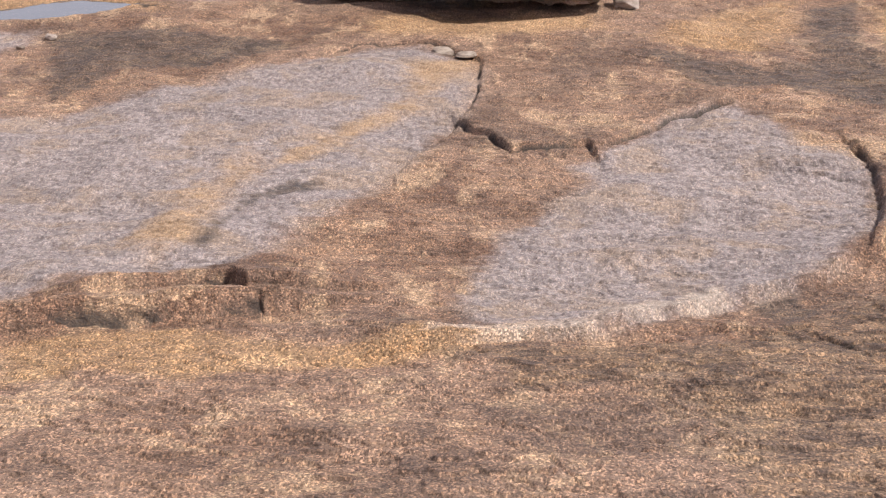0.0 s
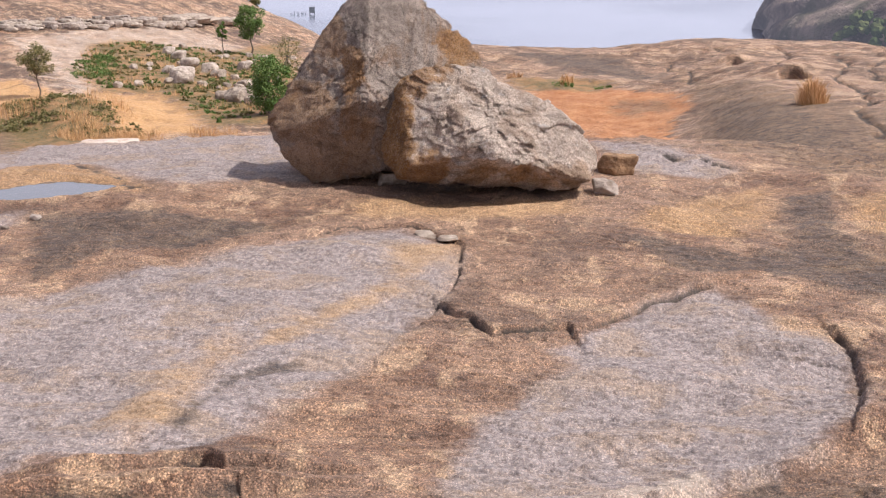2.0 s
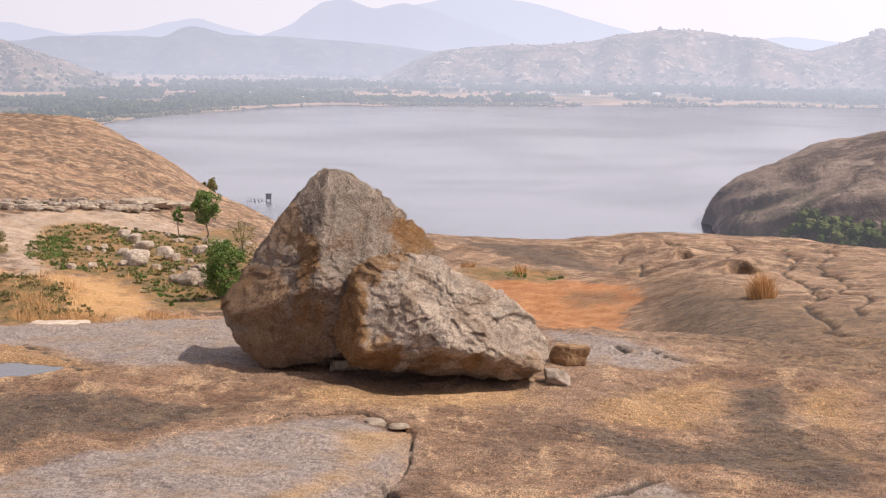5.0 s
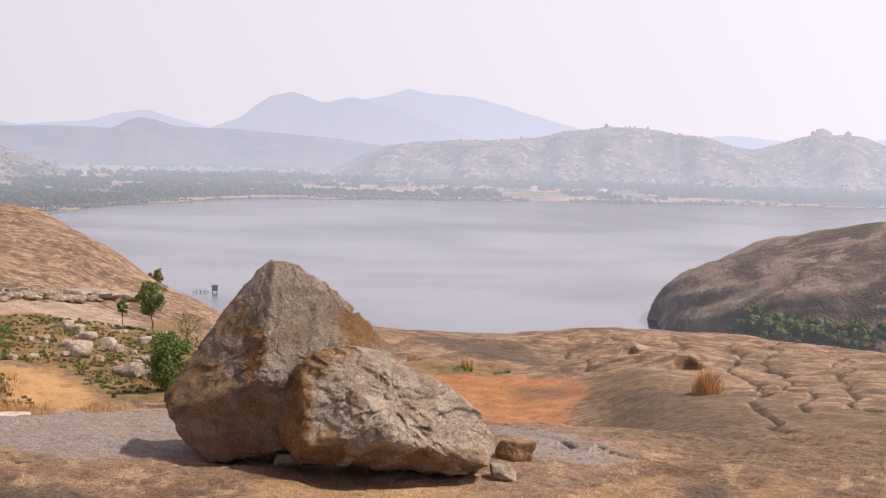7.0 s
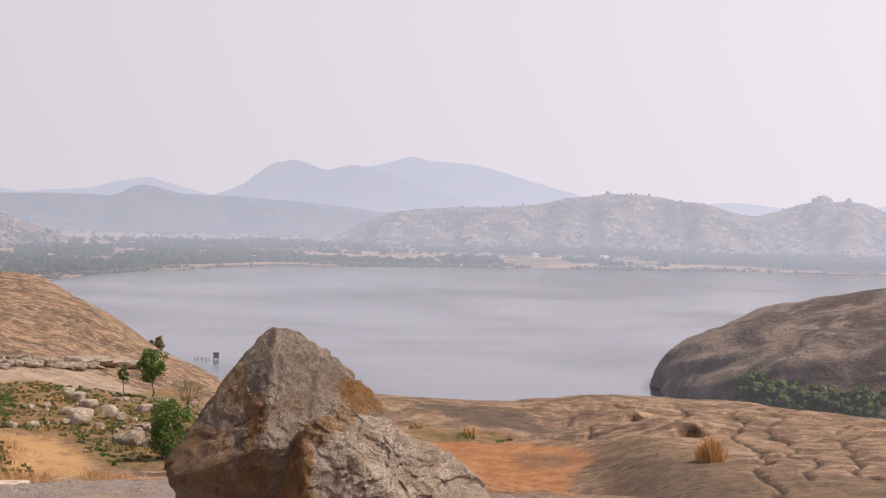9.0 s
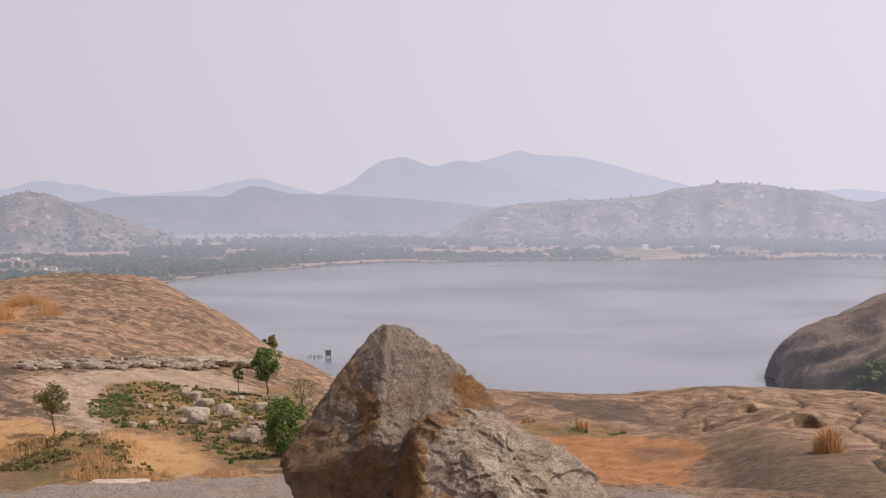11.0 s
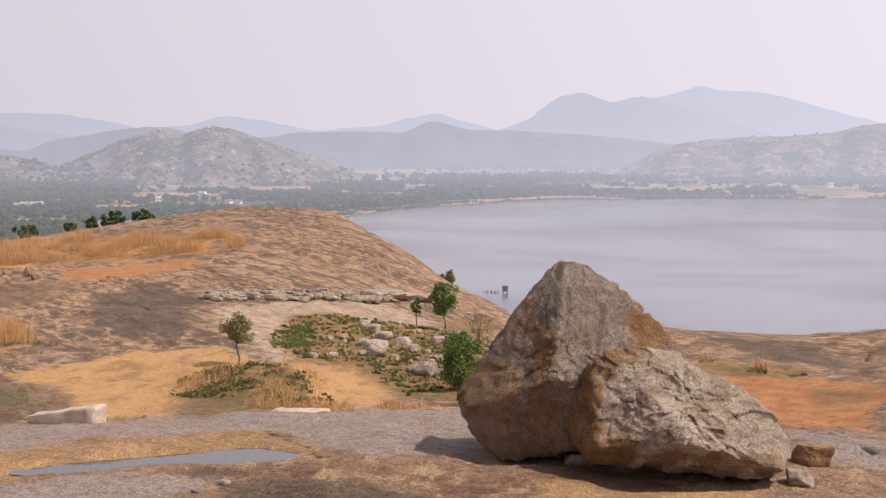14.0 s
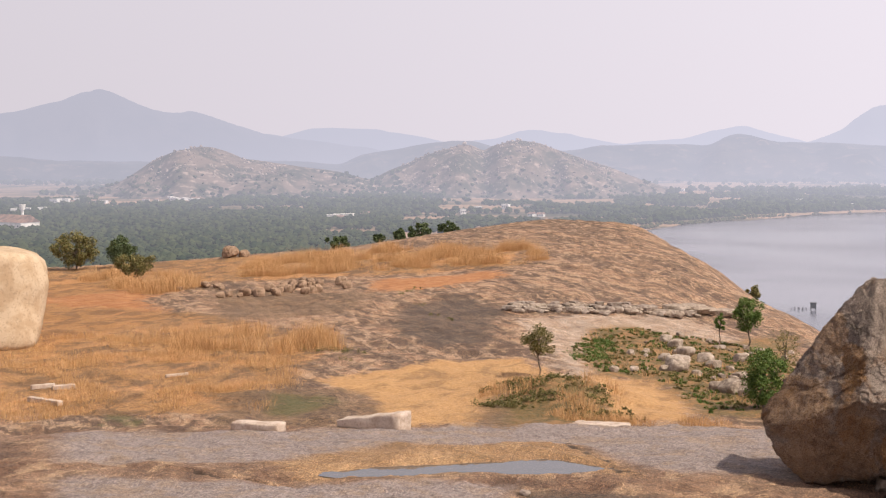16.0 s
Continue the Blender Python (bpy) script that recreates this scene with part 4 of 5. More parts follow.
add_rust(tall, [((-0.30, -0.5, 0.15), (0.16, 0.8, 0.42), 0.75), ((1.08, -0.1, 0.36), (0.28, 0.7, 0.20), 0.8), ((-0.9, -0.2, -0.25), (0.5, 0.7, 0.4), 0.6), ((-0.5, -0.3, -0.8), (0.8, 0.7, 0.45), 0.5), ((-0.5, 0.0, 0.5), (0.3, 0.8, 0.5), 0.5)])
tagged(tall, "tall grey granite boulder with rust-orange lichen, perched on the rock sheet", "boulder")
LOW = outline_planes([(-1.05, -0.61), (-0.6, -0.69), (0.5, -0.72), (1.02, -0.73), (1.17, -0.67), (1.29, -0.42), (1.25, -0.27), (1.05, 0.01), (0.70, 0.29), (0.35, 0.50), (-0.07, 0.69), (-0.51, 0.735), (-0.94, 0.67), (-1.12, 0.57), (-1.23, 0.31), (-1.28, -0.04), (-1.28, -0.29), (-1.21, -0.44)]) + [
    facet((-0.45, -0.12, 0.72), (1.05, -0.25, 0.0), (0.1, -0.85, -0.2)), facet((-0.95, -0.38, 0.45), (-0.9, -0.62, -0.4), (0.1, -0.88, -0.25)), facet((0.1, -0.87, -0.25), (1.15, -0.25, -0.2), (0.9, -0.58, -0.6)), facet((-0.95, -0.38, 0.5), (-0.45, -0.14, 0.71), (-0.1, -0.74, 0.1)),
    facet((-0.98, -0.40, 0.5), (-0.95, -0.62, -0.45), (-1.28, 0.05, -0.1)), facet((-0.85, -0.64, -0.44), (0.8, -0.64, -0.52), (0.0, -0.15, -0.73)), ((0, 1, 0.2), 0.55), ((0.5, 0.8, 0.4), 0.75), ((-0.5, 0.8, 0.3), 0.8)]
low = to_object("boulder", rock_mesh(LOW, 7, [(0.02, 1.1), (0.02, 3.0), (0.016, 9.0)], 7, 60.0, [(0.025, 1.1), (0.01, 3.0)], [(0.08, 1.3), (0.055, 3.0), (0.028, 7.5)]), M_BOULDER2)
low.matrix_world = leaning(-2.02, -10.83, 17.8, 1.011)
add_rust(low, [((-1.14, -0.3, 0.05), (0.24, 0.9, 0.7), 1.0), ((-0.85, -0.3, 0.58), (0.42, 0.7, 0.2), 0.85), ((-0.8, -0.4, -0.5), (0.45, 0.5, 0.17), 0.9), ((0.3, -0.6, -0.55), (0.3, 0.4, 0.15), 0.7), ((0.85, -0.4, -0.55), (0.3, 0.5, 0.14), 0.5), ((-0.3, -0.5, -0.6), (0.25, 0.4, 0.12), 0.6)])
tagged(low, "pale cracked granite boulder with orange lichen, leaning beside the tall one", "boulder")


# ---- loose stones ----
M_GREY_STONE = stone_material("grey_field_stone", (0.22, 0.165, 0.125), (0.42, 0.34, 0.27))
M_STONE = stone_material("brown_grey_stone", (0.20, 0.15, 0.115), (0.38, 0.31, 0.26))
M_PALE_STONE = stone_material("pale_granite_stone", (0.29, 0.225, 0.175), (0.48, 0.39, 0.32))
M_RUST_STONE = stone_material("rusty_stone", (0.17, 0.095, 0.05), (0.34, 0.205, 0.11))
M_HEAP = stone_material("brown_heap_stone", (0.20, 0.125, 0.08), (0.37, 0.25, 0.17))
M_BLOCK = stone_material("split_granite", (0.42, 0.315, 0.245), (0.60, 0.49, 0.41), 4.0)
M_TAN = stone_material("tan_granite", (0.44, 0.31, 0.195), (0.56, 0.43, 0.30), 1.2)


def random_planes(rng, sx, sy, sz, cuts=9):
    planes = [((1, 0, 0), sx), ((-1, 0, 0), sx), ((0, 1, 0), sy), ((0, -1, 0), sy), ((0, 0, 1), sz), ((0, 0, -1), sz)]
    for _ in range(cuts):
        v = Vector((rng.gauss(0, 1), rng.gauss(0, 1), rng.gauss(0, 1))).normalized()
        reach = math.sqrt((v.x * sx) ** 2 + (v.y * sy) ** 2 + (v.z * sz) ** 2)
        planes.append((tuple(v), reach * rng.uniform(0.82, 1.05)))
    return planes


def stone_data(seed, sx, sy, sz, material, detail=3, sharp=44.0, bump=0.07):
    rng = random.Random(seed)
    bm = rock_mesh(random_planes(rng, sx, sy, sz), detail, [(bump * min(sx, sy, sz) * 2, 1.2 / max(sx, sz)), (bump * min(sx, sy, sz), 4.0 / max(sx, sz))], seed, sharp)
    me = bpy.data.meshes.new("stone")
    bm.to_mesh(me)
    bm.free()
    me.polygons.foreach_set("use_smooth", [False] * len(me.polygons))
    me.materials.append(material)
    return me


def lay(name, me, x, y, size, turn, half, label, category="stone", group="", sink=0.2, tilt=0.0):
    """Lays a stone on the ground at x, y; half: its half height at size 1."""
    ob = new(name, me)
    z = ground_z(x, y) + half * size * (1 - sink)
    ob.matrix_world = pose(x, y, z, tilt, 0, turn) @ Matrix.Scale(size, 4)
    return tagged(ob, label, category, group)


# round the two boulders
lay("stone", stone_data(11, 0.27, 0.2, 0.13, M_RUST_STONE, 4), 1.0, 18.62, 1.0, 10, 0.13, "rust-yellow angular stone beside the pale boulder", sink=0.1)
peb = new("stone", stone_data(12, 0.16, 0.14, 0.085, M_STONE, 4))
peb.matrix_world = pose(0.78, 17.25, ground_z(0.78, 17.25) + 0.075, 0, 6, 15)
tagged(peb, "small grey stone with a sharp upturned corner", "stone")
lay("stone", stone_data(13, 0.20, 0.16, 0.09, M_GREY_STONE, 4), -1.86, 17.85, 1.0, 20, 0.09, "grey wedge stone under the tall boulder")
lay("stone", stone_data(14, 0.13, 0.12, 0.06, M_STONE, 3), -2.15, 18.1, 1.0, 50, 0.06, "small dark stone wedged under the tall boulder")
lay("stone", stone_data(15, 0.16, 0.12, 0.07, M_STONE, 3), -2.85, 18.9, 1.0, 0, 0.07, "small brown stone behind the tall boulder")
lay("flake", stone_data(16, 0.17, 0.13, 0.03, M_GREY_STONE, 4), -1.20, 15.18, 1.0, -20, 0.03, "thin grey flake of rock lying by a crack", "flake", sink=0.0, tilt=4)
lay("flake", stone_data(17, 0.12, 0.09, 0.025, M_GREY_STONE, 3), -0.98, 14.95, 1.0, 30, 0.025, "thin grey flake of rock lying by a crack", "flake", sink=0.0)
lay("stone", stone_data(18, 0.05, 0.045, 0.03, M_STONE, 3), -2.29, 14.72, 1.0, 0, 0.03, "fist-sized grey stone on the rock sheet")
lay("stone", stone_data(19, 0.07, 0.06, 0.035, M_STONE, 3), -5.83, 15.93, 1.0, 0, 0.035, "fist-sized dark stone on the rock sheet")
lay("stone", stone_data(20, 0.045, 0.04, 0.025, M_STONE, 3), -6.05, 15.55, 1.0, 60, 0.025, "pebble on the rock sheet")

# stone slabs on the brink
def split_block(sx, sy, sz, seed, material, taper=0.0, rise=0.0):
    """A quarried block with rough split faces."""
    bm = bmesh.new()
    bmesh.ops.create_cube(bm, size=1.0)
    bmesh.ops.subdivide_edges(bm, edges=bm.edges[:], cuts=9, use_grid_fill=True)
    off = Vector((seed * 2.7, seed, 0))
    for v in bm.verts:
        q = Vector((v.co.x * sx, v.co.y * sy, v.co.z * sz))
        u = v.co.x + 0.5
        q.z = (q.z + sz / 2) * (1 - taper + taper * u) + rise * u * (v.co.z + 0.5)
        q.y *= 1 - 0.2 * (1 - u)
        corner = sum(1 for c in v.co if abs(c) > 0.49)
        q *= 1 - 0.03 * max(0, corner - 1)
        q += noise.noise_vector(q * 5 + off) * 0.03 * min(sz, sy) * 3 + noise.noise_vector(q * 17 + off) * 0.012
        v.co = q
    ob = to_object("granite_block", bm, material, True)
    return ob


for bx, by, size, turn, lab, taper, rise in ((-9.85, 20.05, (1.18, 0.42, 0.20), -8, "pale split granite block lying on the brink", 0.45, 0.12), (-11.45, 19.25, (0.82, 0.34, 0.15), 4, "flat granite block lying on the brink", 0.1, 0.0),
                                             (-6.98, 22.7, (0.92, 0.4, 0.085), 3, "thin granite slab lying on the brink", 0.1, 0.0)):
    ob = split_block(*size, int(bx * -10), M_BLOCK, taper, rise)
    ob.matrix_world = pose(bx, by, ground_z(bx, by) - 0.02, 0, 0, turn)
    tagged(ob, lab, "stone block")
for bx, by, size, turn in ((-29.3, 36.3, (1.5, 0.22, 0.16), -12), (-31.2, 38.6, (0.8, 0.2, 0.15), 55), (-30.6, 38.9, (0.75, 0.24, 0.15), 48), (-32.6, 37.6, (1.3, 0.16, 0.13), -30), (-28.6, 42.6, (0.85, 0.12, 0.10), 60)):
    ob = split_block(*size, int(bx * -7), M_BLOCK)
    ob.name = "granite_beam"
    ob.matrix_world = pose(bx, by, ground_z(bx, by) - 0.01, 0, 0, turn)
    tagged(ob, "pale quarried granite beam lying in dry grass", "stone beam", "quarried beams in the grass")

# the big rounded boulder on the far side of the hollow
BIG = outline_planes([(-2.6, -1.9), (2.3, -1.9), (2.75, -0.7), (3.0, 0.9), (2.75, 1.6), (2.0, 1.95), (-1.6, 2.05), (-2.6, 1.4), (-2.9, 0.0)]) + [((0, -1, 0.1), 2.3), ((0, 1, 0.1), 2.3), ((0.7, -0.7, 0.1), 2.75), ((-0.7, -0.7, 0.1), 2.6)]
big = to_object("boulder", rock_mesh(BIG, 5, [(0.10, 0.5), (0.04, 1.6)], 5, 12.0), M_TAN)
big.matrix_world = pose(-40.9, 46.5, ground_z(-40.9, 46.5) + 1.85, 0, 0, 42) @ Matrix.Scale(1.04, 4)
tagged(big, "huge smooth tan boulder standing in dry grass", "boulder")
# the perched boulder on the left brow
ax, ay = 104.5 * math.sin(radians(-31.7)), 104.5 * math.cos(radians(-31.7))
lay("boulder", stone_data(31, 0.62, 0.5, 0.44, M_HEAP, 4, 9.0), ax, ay, 1.0, 0, 0.44, "rusty boulder perched on the brow of the dome", "boulder", sink=0.02)
lay("boulder", stone_data(32, 0.35, 0.4, 0.3, M_HEAP, 3, 9.0), ax + 0.75, ay + 0.6, 1.0, 0, 0.3, "dark boulder behind the rusty one", "boulder", sink=0.25)

# a low row of piled stones along the foot of the dome
kinds = [(stone_data(40 + k, (0.62, 0.45, 0.55, 0.38, 0.7, 0.5)[k], 0.34, (0.15, 0.2, 0.12, 0.22, 0.16, 0.13)[k], (M_GREY_STONE, M_STONE)[k % 2], 3, 40.0), (0.15, 0.2, 0.12, 0.22, 0.16, 0.13)[k]) for k in range(6)]
rng = random.Random(5)
for k in range(74):
    az = -20.7 + 7.3 * (k + rng.uniform(-0.6, 0.6)) / 74
    r = np.interp(az, [-20.6, -17.2, -15, -13.2], [66.4, 67.3, 69.0, 71.0]) + rng.uniform(-0.35, 0.35)
    me, half = kinds[rng.randrange(6)]
    lay("stone", me, r * math.sin(radians(az)), r * math.cos(radians(az)), rng.uniform(0.35, 0.82) * (1.25 if az > -16 else 1.0), rng.uniform(-30, 30), half, "rough grey stone piled in a low row", "stone", "low row of piled stones", sink=0.15)
    if az < -15 and rng.random() < 0.7:
        ob = lay("stone", me, (r + 0.75) * math.sin(radians(az + 0.05)), (r + 0.75) * math.cos(radians(az + 0.05)), rng.uniform(0.4, 0.75), rng.uniform(-30, 200), half, "rough grey stone piled in a low row", "stone", "low row of piled stones", sink=-0.5)
for az, r, s in ((-14.2, 70.5, 1.2), (-13.6, 71.2, 1.5), (-13.1, 72.5, 1.1), (-12.3, 73.4, 1.2), (-11.9, 74.3, 0.9)):
    lay("boulder", kinds[0][0], r * math.sin(radians(az)), r * math.cos(radians(az)), s, 10 * s, 0.24, "flat pale boulder at the end of the stone row", "boulder", "flat boulders by the row")

# rocks scattered over the green hollow
round_kinds = [(stone_data(60 + k, 0.52, 0.42, 0.30, (M_PALE_STONE, M_GREY_STONE)[k % 2], 4, 12.0), 0.30) for k in range(5)]
for k in range(46):
    if k < 12:
        px, py, s = ((-12.96, 51.6, 2.3), (-10.17, 47.6, 2.1), (-10.75, 48.2, 1.3), (-9.6, 47.3, 1.2), (-13.6, 55.0, 1.7), (-12.6, 54.6, 1.6), (-14.6, 57.6, 1.5), (-12.0, 53.0, 1.3), (-13.9, 53.2, 1.2), (-11.6, 56.2, 1.4), (-15.3, 58.9, 1.3), (-10.6, 51.2, 1.3))[k]
    else:
        px, py, s = rng.uniform(-16.2, -9.2), rng.uniform(49.5, 62), rng.uniform(0.15, 0.42)
    me, half = round_kinds[rng.randrange(5)]
    ob = lay("stone", me, px, py, s * (0.40 if k < 12 else 0.9), rng.uniform(0, 360), half, "pale weathered granite stone among low plants", "stone", "stones in the green hollow", sink=0.3)
    ob.matrix_world = ob.matrix_world @ Matrix.Diagonal((1.0, 1.2, 1.15, 1))
# heap of rocks on the left slope
heap_kinds = [(stone_data(70 + k, 0.5, 0.36, 0.24, M_HEAP, 3, 24.0), 0.24) for k in range(4)]
for k in range(34):
    t = rng.random()
    px, py = -38.0 + rng.gauss(0, 0.5) + (2.4 * t if k % 2 else -1.6 + 1.5 * t), 63.2 + 6.6 * (t if k % 3 else 1.0) + rng.gauss(0, 0.5)
    me, half = heap_kinds[rng.randrange(4)]
    ob = lay("stone", me, px, py, rng.uniform(0.35, 0.8), rng.uniform(0, 360), half * 1.3, "brown angular stone in a loose heap", "stone", "heap of stones on the slope", sink=0.15)
    ob.matrix_world = ob.matrix_world @ Matrix.Diagonal((0.85, 1.1, 1.35, 1))
for k in range(8):
    px, py = -43.5 + rng.uniform(-2.5, 1.5), 66.5 + rng.uniform(-1.0, 1.0)
    me, half = heap_kinds[rng.randrange(4)]
    lay("stone", me, px, py, rng.uniform(0.4, 0.7), rng.uniform(0, 360), half, "brown angular stone in a loose heap", "stone", "heap of stones on the slope")

# ---- plants ----
M_BARK = stone_material("grey_brown_bark", (0.10, 0.075, 0.055), (0.20, 0.155, 0.12), 20.0)
M_LEAF = leaf_material("green_leaf", (0.05, 0.10, 0.022), (0.16, 0.22, 0.055))
M_LEAF_DULL = leaf_material("dull_green_leaf", (0.085, 0.09, 0.032), (0.25, 0.20, 0.075))
M_LEAF_DARK = leaf_material("dark_green_leaf", (0.055, 0.085, 0.04), (0.125, 0.15, 0.065))
M_STRAW = leaf_material("dry_straw", (0.40, 0.21, 0.085), (0.70, 0.44, 0.22))


def leaf_cloud(rng, clumps, per, leaf):
    """Small leaves round clumps (centre, radius). Returns vertices and triangles."""
    v, f = [], []
    for c, rad in clumps:
        for _ in range(per):
            d = Vector((rng.gauss(0, 1), rng.gauss(0, 1), rng.gauss(0, 1))).normalized()
            p = Vector(c) + d * rad * rng.random() ** 0.45
            a = Vector((rng.gauss(0, 1), rng.gauss(0, 1), rng.gauss(0, 0.7))).normalized() * leaf * rng.uniform(0.7, 1.4)
            b = a.cross(Vector((rng.gauss(0, 1), rng.gauss(0, 1), rng.gauss(0, 1)))).normalized() * leaf * 0.45
            k = len(v)
            v += [p - a, p + b, p + a, p - b]
            f.append((k, k + 1, k + 2, k + 3))
    return v, f


def tube(bm, pts, radii, sides=6):
    rings = []
    for k, p in enumerate(pts):
        d = (pts[min(k + 1, len(pts) - 1)] - pts[max(k - 1, 0)]).normalized()
        u = d.orthogonal().normalized()
        w = d.cross(u)
        rings.append([bm.verts.new(p + (u * math.cos(2 * math.pi * s / sides) + w * math.sin(2 * math.pi * s / sides)) * radii[k]) for s in range(sides)])
    for a, b in zip(rings, rings[1:]):
        for s in range(sides):
            bm.faces.new((a[s], a[(s + 1) % sides], b[(s + 1) % sides], b[s]))
    bm.faces.new(rings[-1])


def tree(name, x, y, height, width, bole, seed, leaf_mat, label, per=70, clumps=16, leaf=0.05, category="tree", lift=0.0):
    rng = random.Random(seed)
    root = new(name)
    root.empty_display_size = 0.2
    root.location = (x, y, ground_z(x, y) - 0.03 + lift)
    tagged(root, label, category)
    bm = bmesh.new()
    pts = [Vector((0, 0, 0))]
    for k in range(1, 6):
        pts.append(Vector((rng.gauss(0, 0.02) * height, rng.gauss(0, 0.02) * height, height * 0.72 * k / 5)))
    tube(bm, pts, [height * 0.022 * (1 - 0.14 * k) for k in range(6)])
    part("trunk", bm, M_BARK, root)
    spots = []
    middle, half = (bole + height) / 2, (height - bole) / 2
    for k in range(clumps):
        # points spread over an uneven egg, fuller towards its top
        u = 1 - 2 * (k + 0.5) / clumps
        a = k * 2.39996 + rng.uniform(-0.5, 0.5)
        reach = math.sqrt(1 - u * u) * width * 0.5 * rng.uniform(0.45, 0.95)
        tip = Vector((math.cos(a) * reach, math.sin(a) * reach, middle + half * 0.8 * u + rng.gauss(0, 0.05) * height))
        start = pts[3 if u < 0.2 else 4] if bole > 0.3 * height else pts[1 + k % 3]
        if k % 2 == 0:
            bm = bmesh.new()
            tube(bm, [start, start.lerp(tip, 0.5) + Vector((0, 0, 0.03 * height)), tip], [height * 0.010, height * 0.006, height * 0.002], 5)
            part("limb", bm, M_BARK, root)
        spots.append((tip, min(width, height) * rng.uniform(0.10, 0.20)))
    v, f = leaf_cloud(rng, spots, per, leaf)
    ob = from_arrays("crown", [tuple(q) for q in v], f, leaf_mat, False)
    ob.parent = root
    return root


tree("tree", -16.69, 46.98, 1.75, 1.2, 0.85, 1, M_LEAF_DULL, "slim young tree with a round grey-green crown", 110, 30, 0.035)
tree("tree", -12.36, 61.27, 2.2, 1.25, 0.75, 2, M_LEAF, "young tree with a bright green uneven crown", 130, 34, 0.045)
tree("tree", -13.69, 61.84, 1.3, 0.5, 0.55, 3, M_LEAF, "small sapling with a narrow green crown", 90, 16, 0.035)
tree("shrub", -8.45, 44.3, 1.85, 1.45, 0.1, 4, M_LEAF, "dense dark green shrub beside the boulders", 170, 44, 0.04, "shrub")
tree("shrub", -9.6, 54.5, 1.7, 1.4, 0.3, 5, M_LEAF_DULL, "thin straggling shrub with olive leaves", 40, 22, 0.035, "shrub")
tree("shrub", -50.75, 71.45, 1.6, 2.6, 0.5, 6, M_LEAF_DULL, "spreading flat-topped green shrub in dry grass", 130, 40, 0.06, "shrub")
tree("shrub", -61.0, 79.2, 2.4, 3.4, 0.2, 7, M_LEAF_DULL, "bushy olive-green thicket tree at the edge of the slope", 160, 46, 0.08, "shrub")
tree("shrub", -58.0, 80.0, 2.1, 2.0, 0.2, 8, M_LEAF_DARK, "dark bushy tree at the edge of the slope", 150, 34, 0.07, "shrub")
for az, r, w, h in ((-24.3, 121, 2.2, 1.7), (-23.1, 123, 1.9, 1.5), (-25.1, 119, 1.1, 1.1), (-25.9, 118, 0.9, 0.9), (-27.5, 118, 2.2, 1.4)):
    px, py = r * math.sin(radians(az)), r * math.cos(radians(az))
    tree("shrub", px, py, h, w, 0.3, int(-az * 10), M_LEAF_DARK, "dark round bush behind the brow of the dome", 170, 14, 0.11, "shrub")
tree("tree", 97 * math.sin(radians(-11.2)), 97 * math.cos(radians(-11.2)), 1.5, 1.2, 0.4, 9, M_LEAF_DULL, "dark thin tree on the steep flank of the dome", 90, 14, 0.09)


def blades(name, spots, material, label, seed, rise=1.0, per=9, spread=0.22, thick=0.012, category="grass"):
    """Tufts of grass: spots (x, y, height)."""
    rs = np.random.RandomState(seed)
    xy = np.array([(a, b) for a, b, _ in spots])
    hh = np.array([c for _, _, c in spots]) * rise
    n_ = len(xy) * per
    out = rs.normal(0, 1, (n_, 2))
    base = np.repeat(xy, per, 0) + out * spread * 0.35
    h = np.repeat(hh, per) * rs.uniform(0.35, 1.2, n_) * np.exp(-0.12 * (out ** 2).sum(1))
    z = surface(base[:, 0].copy(), base[:, 1].copy()) - 0.02
    a = rs.uniform(0, 2 * np.pi, n_)
    lean = (0.26 * out + rs.normal(0, 0.2, (n_, 2))) * h[:, None] + np.array([-0.03, 0.0]) * h[:, None]
    side = np.stack([np.cos(a), np.sin(a)], -1) * (thick * rs.uniform(0.7, 1.5, n_))[:, None]
    v = np.zeros((n_, 5, 3))
    v[:, 0, :2], v[:, 1, :2] = base - side, base + side
    v[:, 0, 2] = v[:, 1, 2] = z
    v[:, 2, :2], v[:, 3, :2] = base + lean * 0.35 + side * 0.8, base + lean * 0.35 - side * 0.8
    v[:, 2, 2] = v[:, 3, 2] = z + h * 0.6
    v[:, 4, :2], v[:, 4, 2] = base + lean, z + h
    k = np.arange(n_)[:, None] * 5
    tri = np.concatenate([k + [0, 1, 2], k + [0, 2, 3], k + [3, 2, 4]])
    ob = from_arrays(name, v.reshape(-1, 3), tri, material, False)
    return tagged(ob, label, category, kind="stuff")


def scatter(seed, poly, count, low_, high, patch=0.35, gate=0.0):
    """Places within an outline, thinned into patches."""
    rs = random.Random(seed)
    xs, ys = [q[0] for q in poly], [q[1] for q in poly]
    out = []
    tries = 0
    while len(out) < count and tries < count * 40:
        tries += 1
        px, py = rs.uniform(min(xs), max(xs)), rs.uniform(min(ys), max(ys))
        if float(inside(np.array([px]), np.array([py]), poly, 0.1)[0]) < 0.5:
            continue
        g = noise.noise(Vector((px * patch, py * patch, seed)))
        if g < gate + rs.uniform(-0.25, 0.25):
            continue
        out.append((px, py, rs.uniform(low_, high) * (1 + 0.4 * g)))
    return out


UPPER = [(-49.5, 82), (-46, 92), (-32.2, 88), (-28.6, 83), (-30.4, 79.5), (-37, 77.5), (-43, 74.5), (-46, 75)]
blades("dry_grass", scatter(1, UPPER, 1500, 0.15, 0.85, 0.5, 0.22), M_STRAW, "belt of tall straw-coloured dry grass on the dome", 1, 1.0, 45, 0.60, 0.0044)
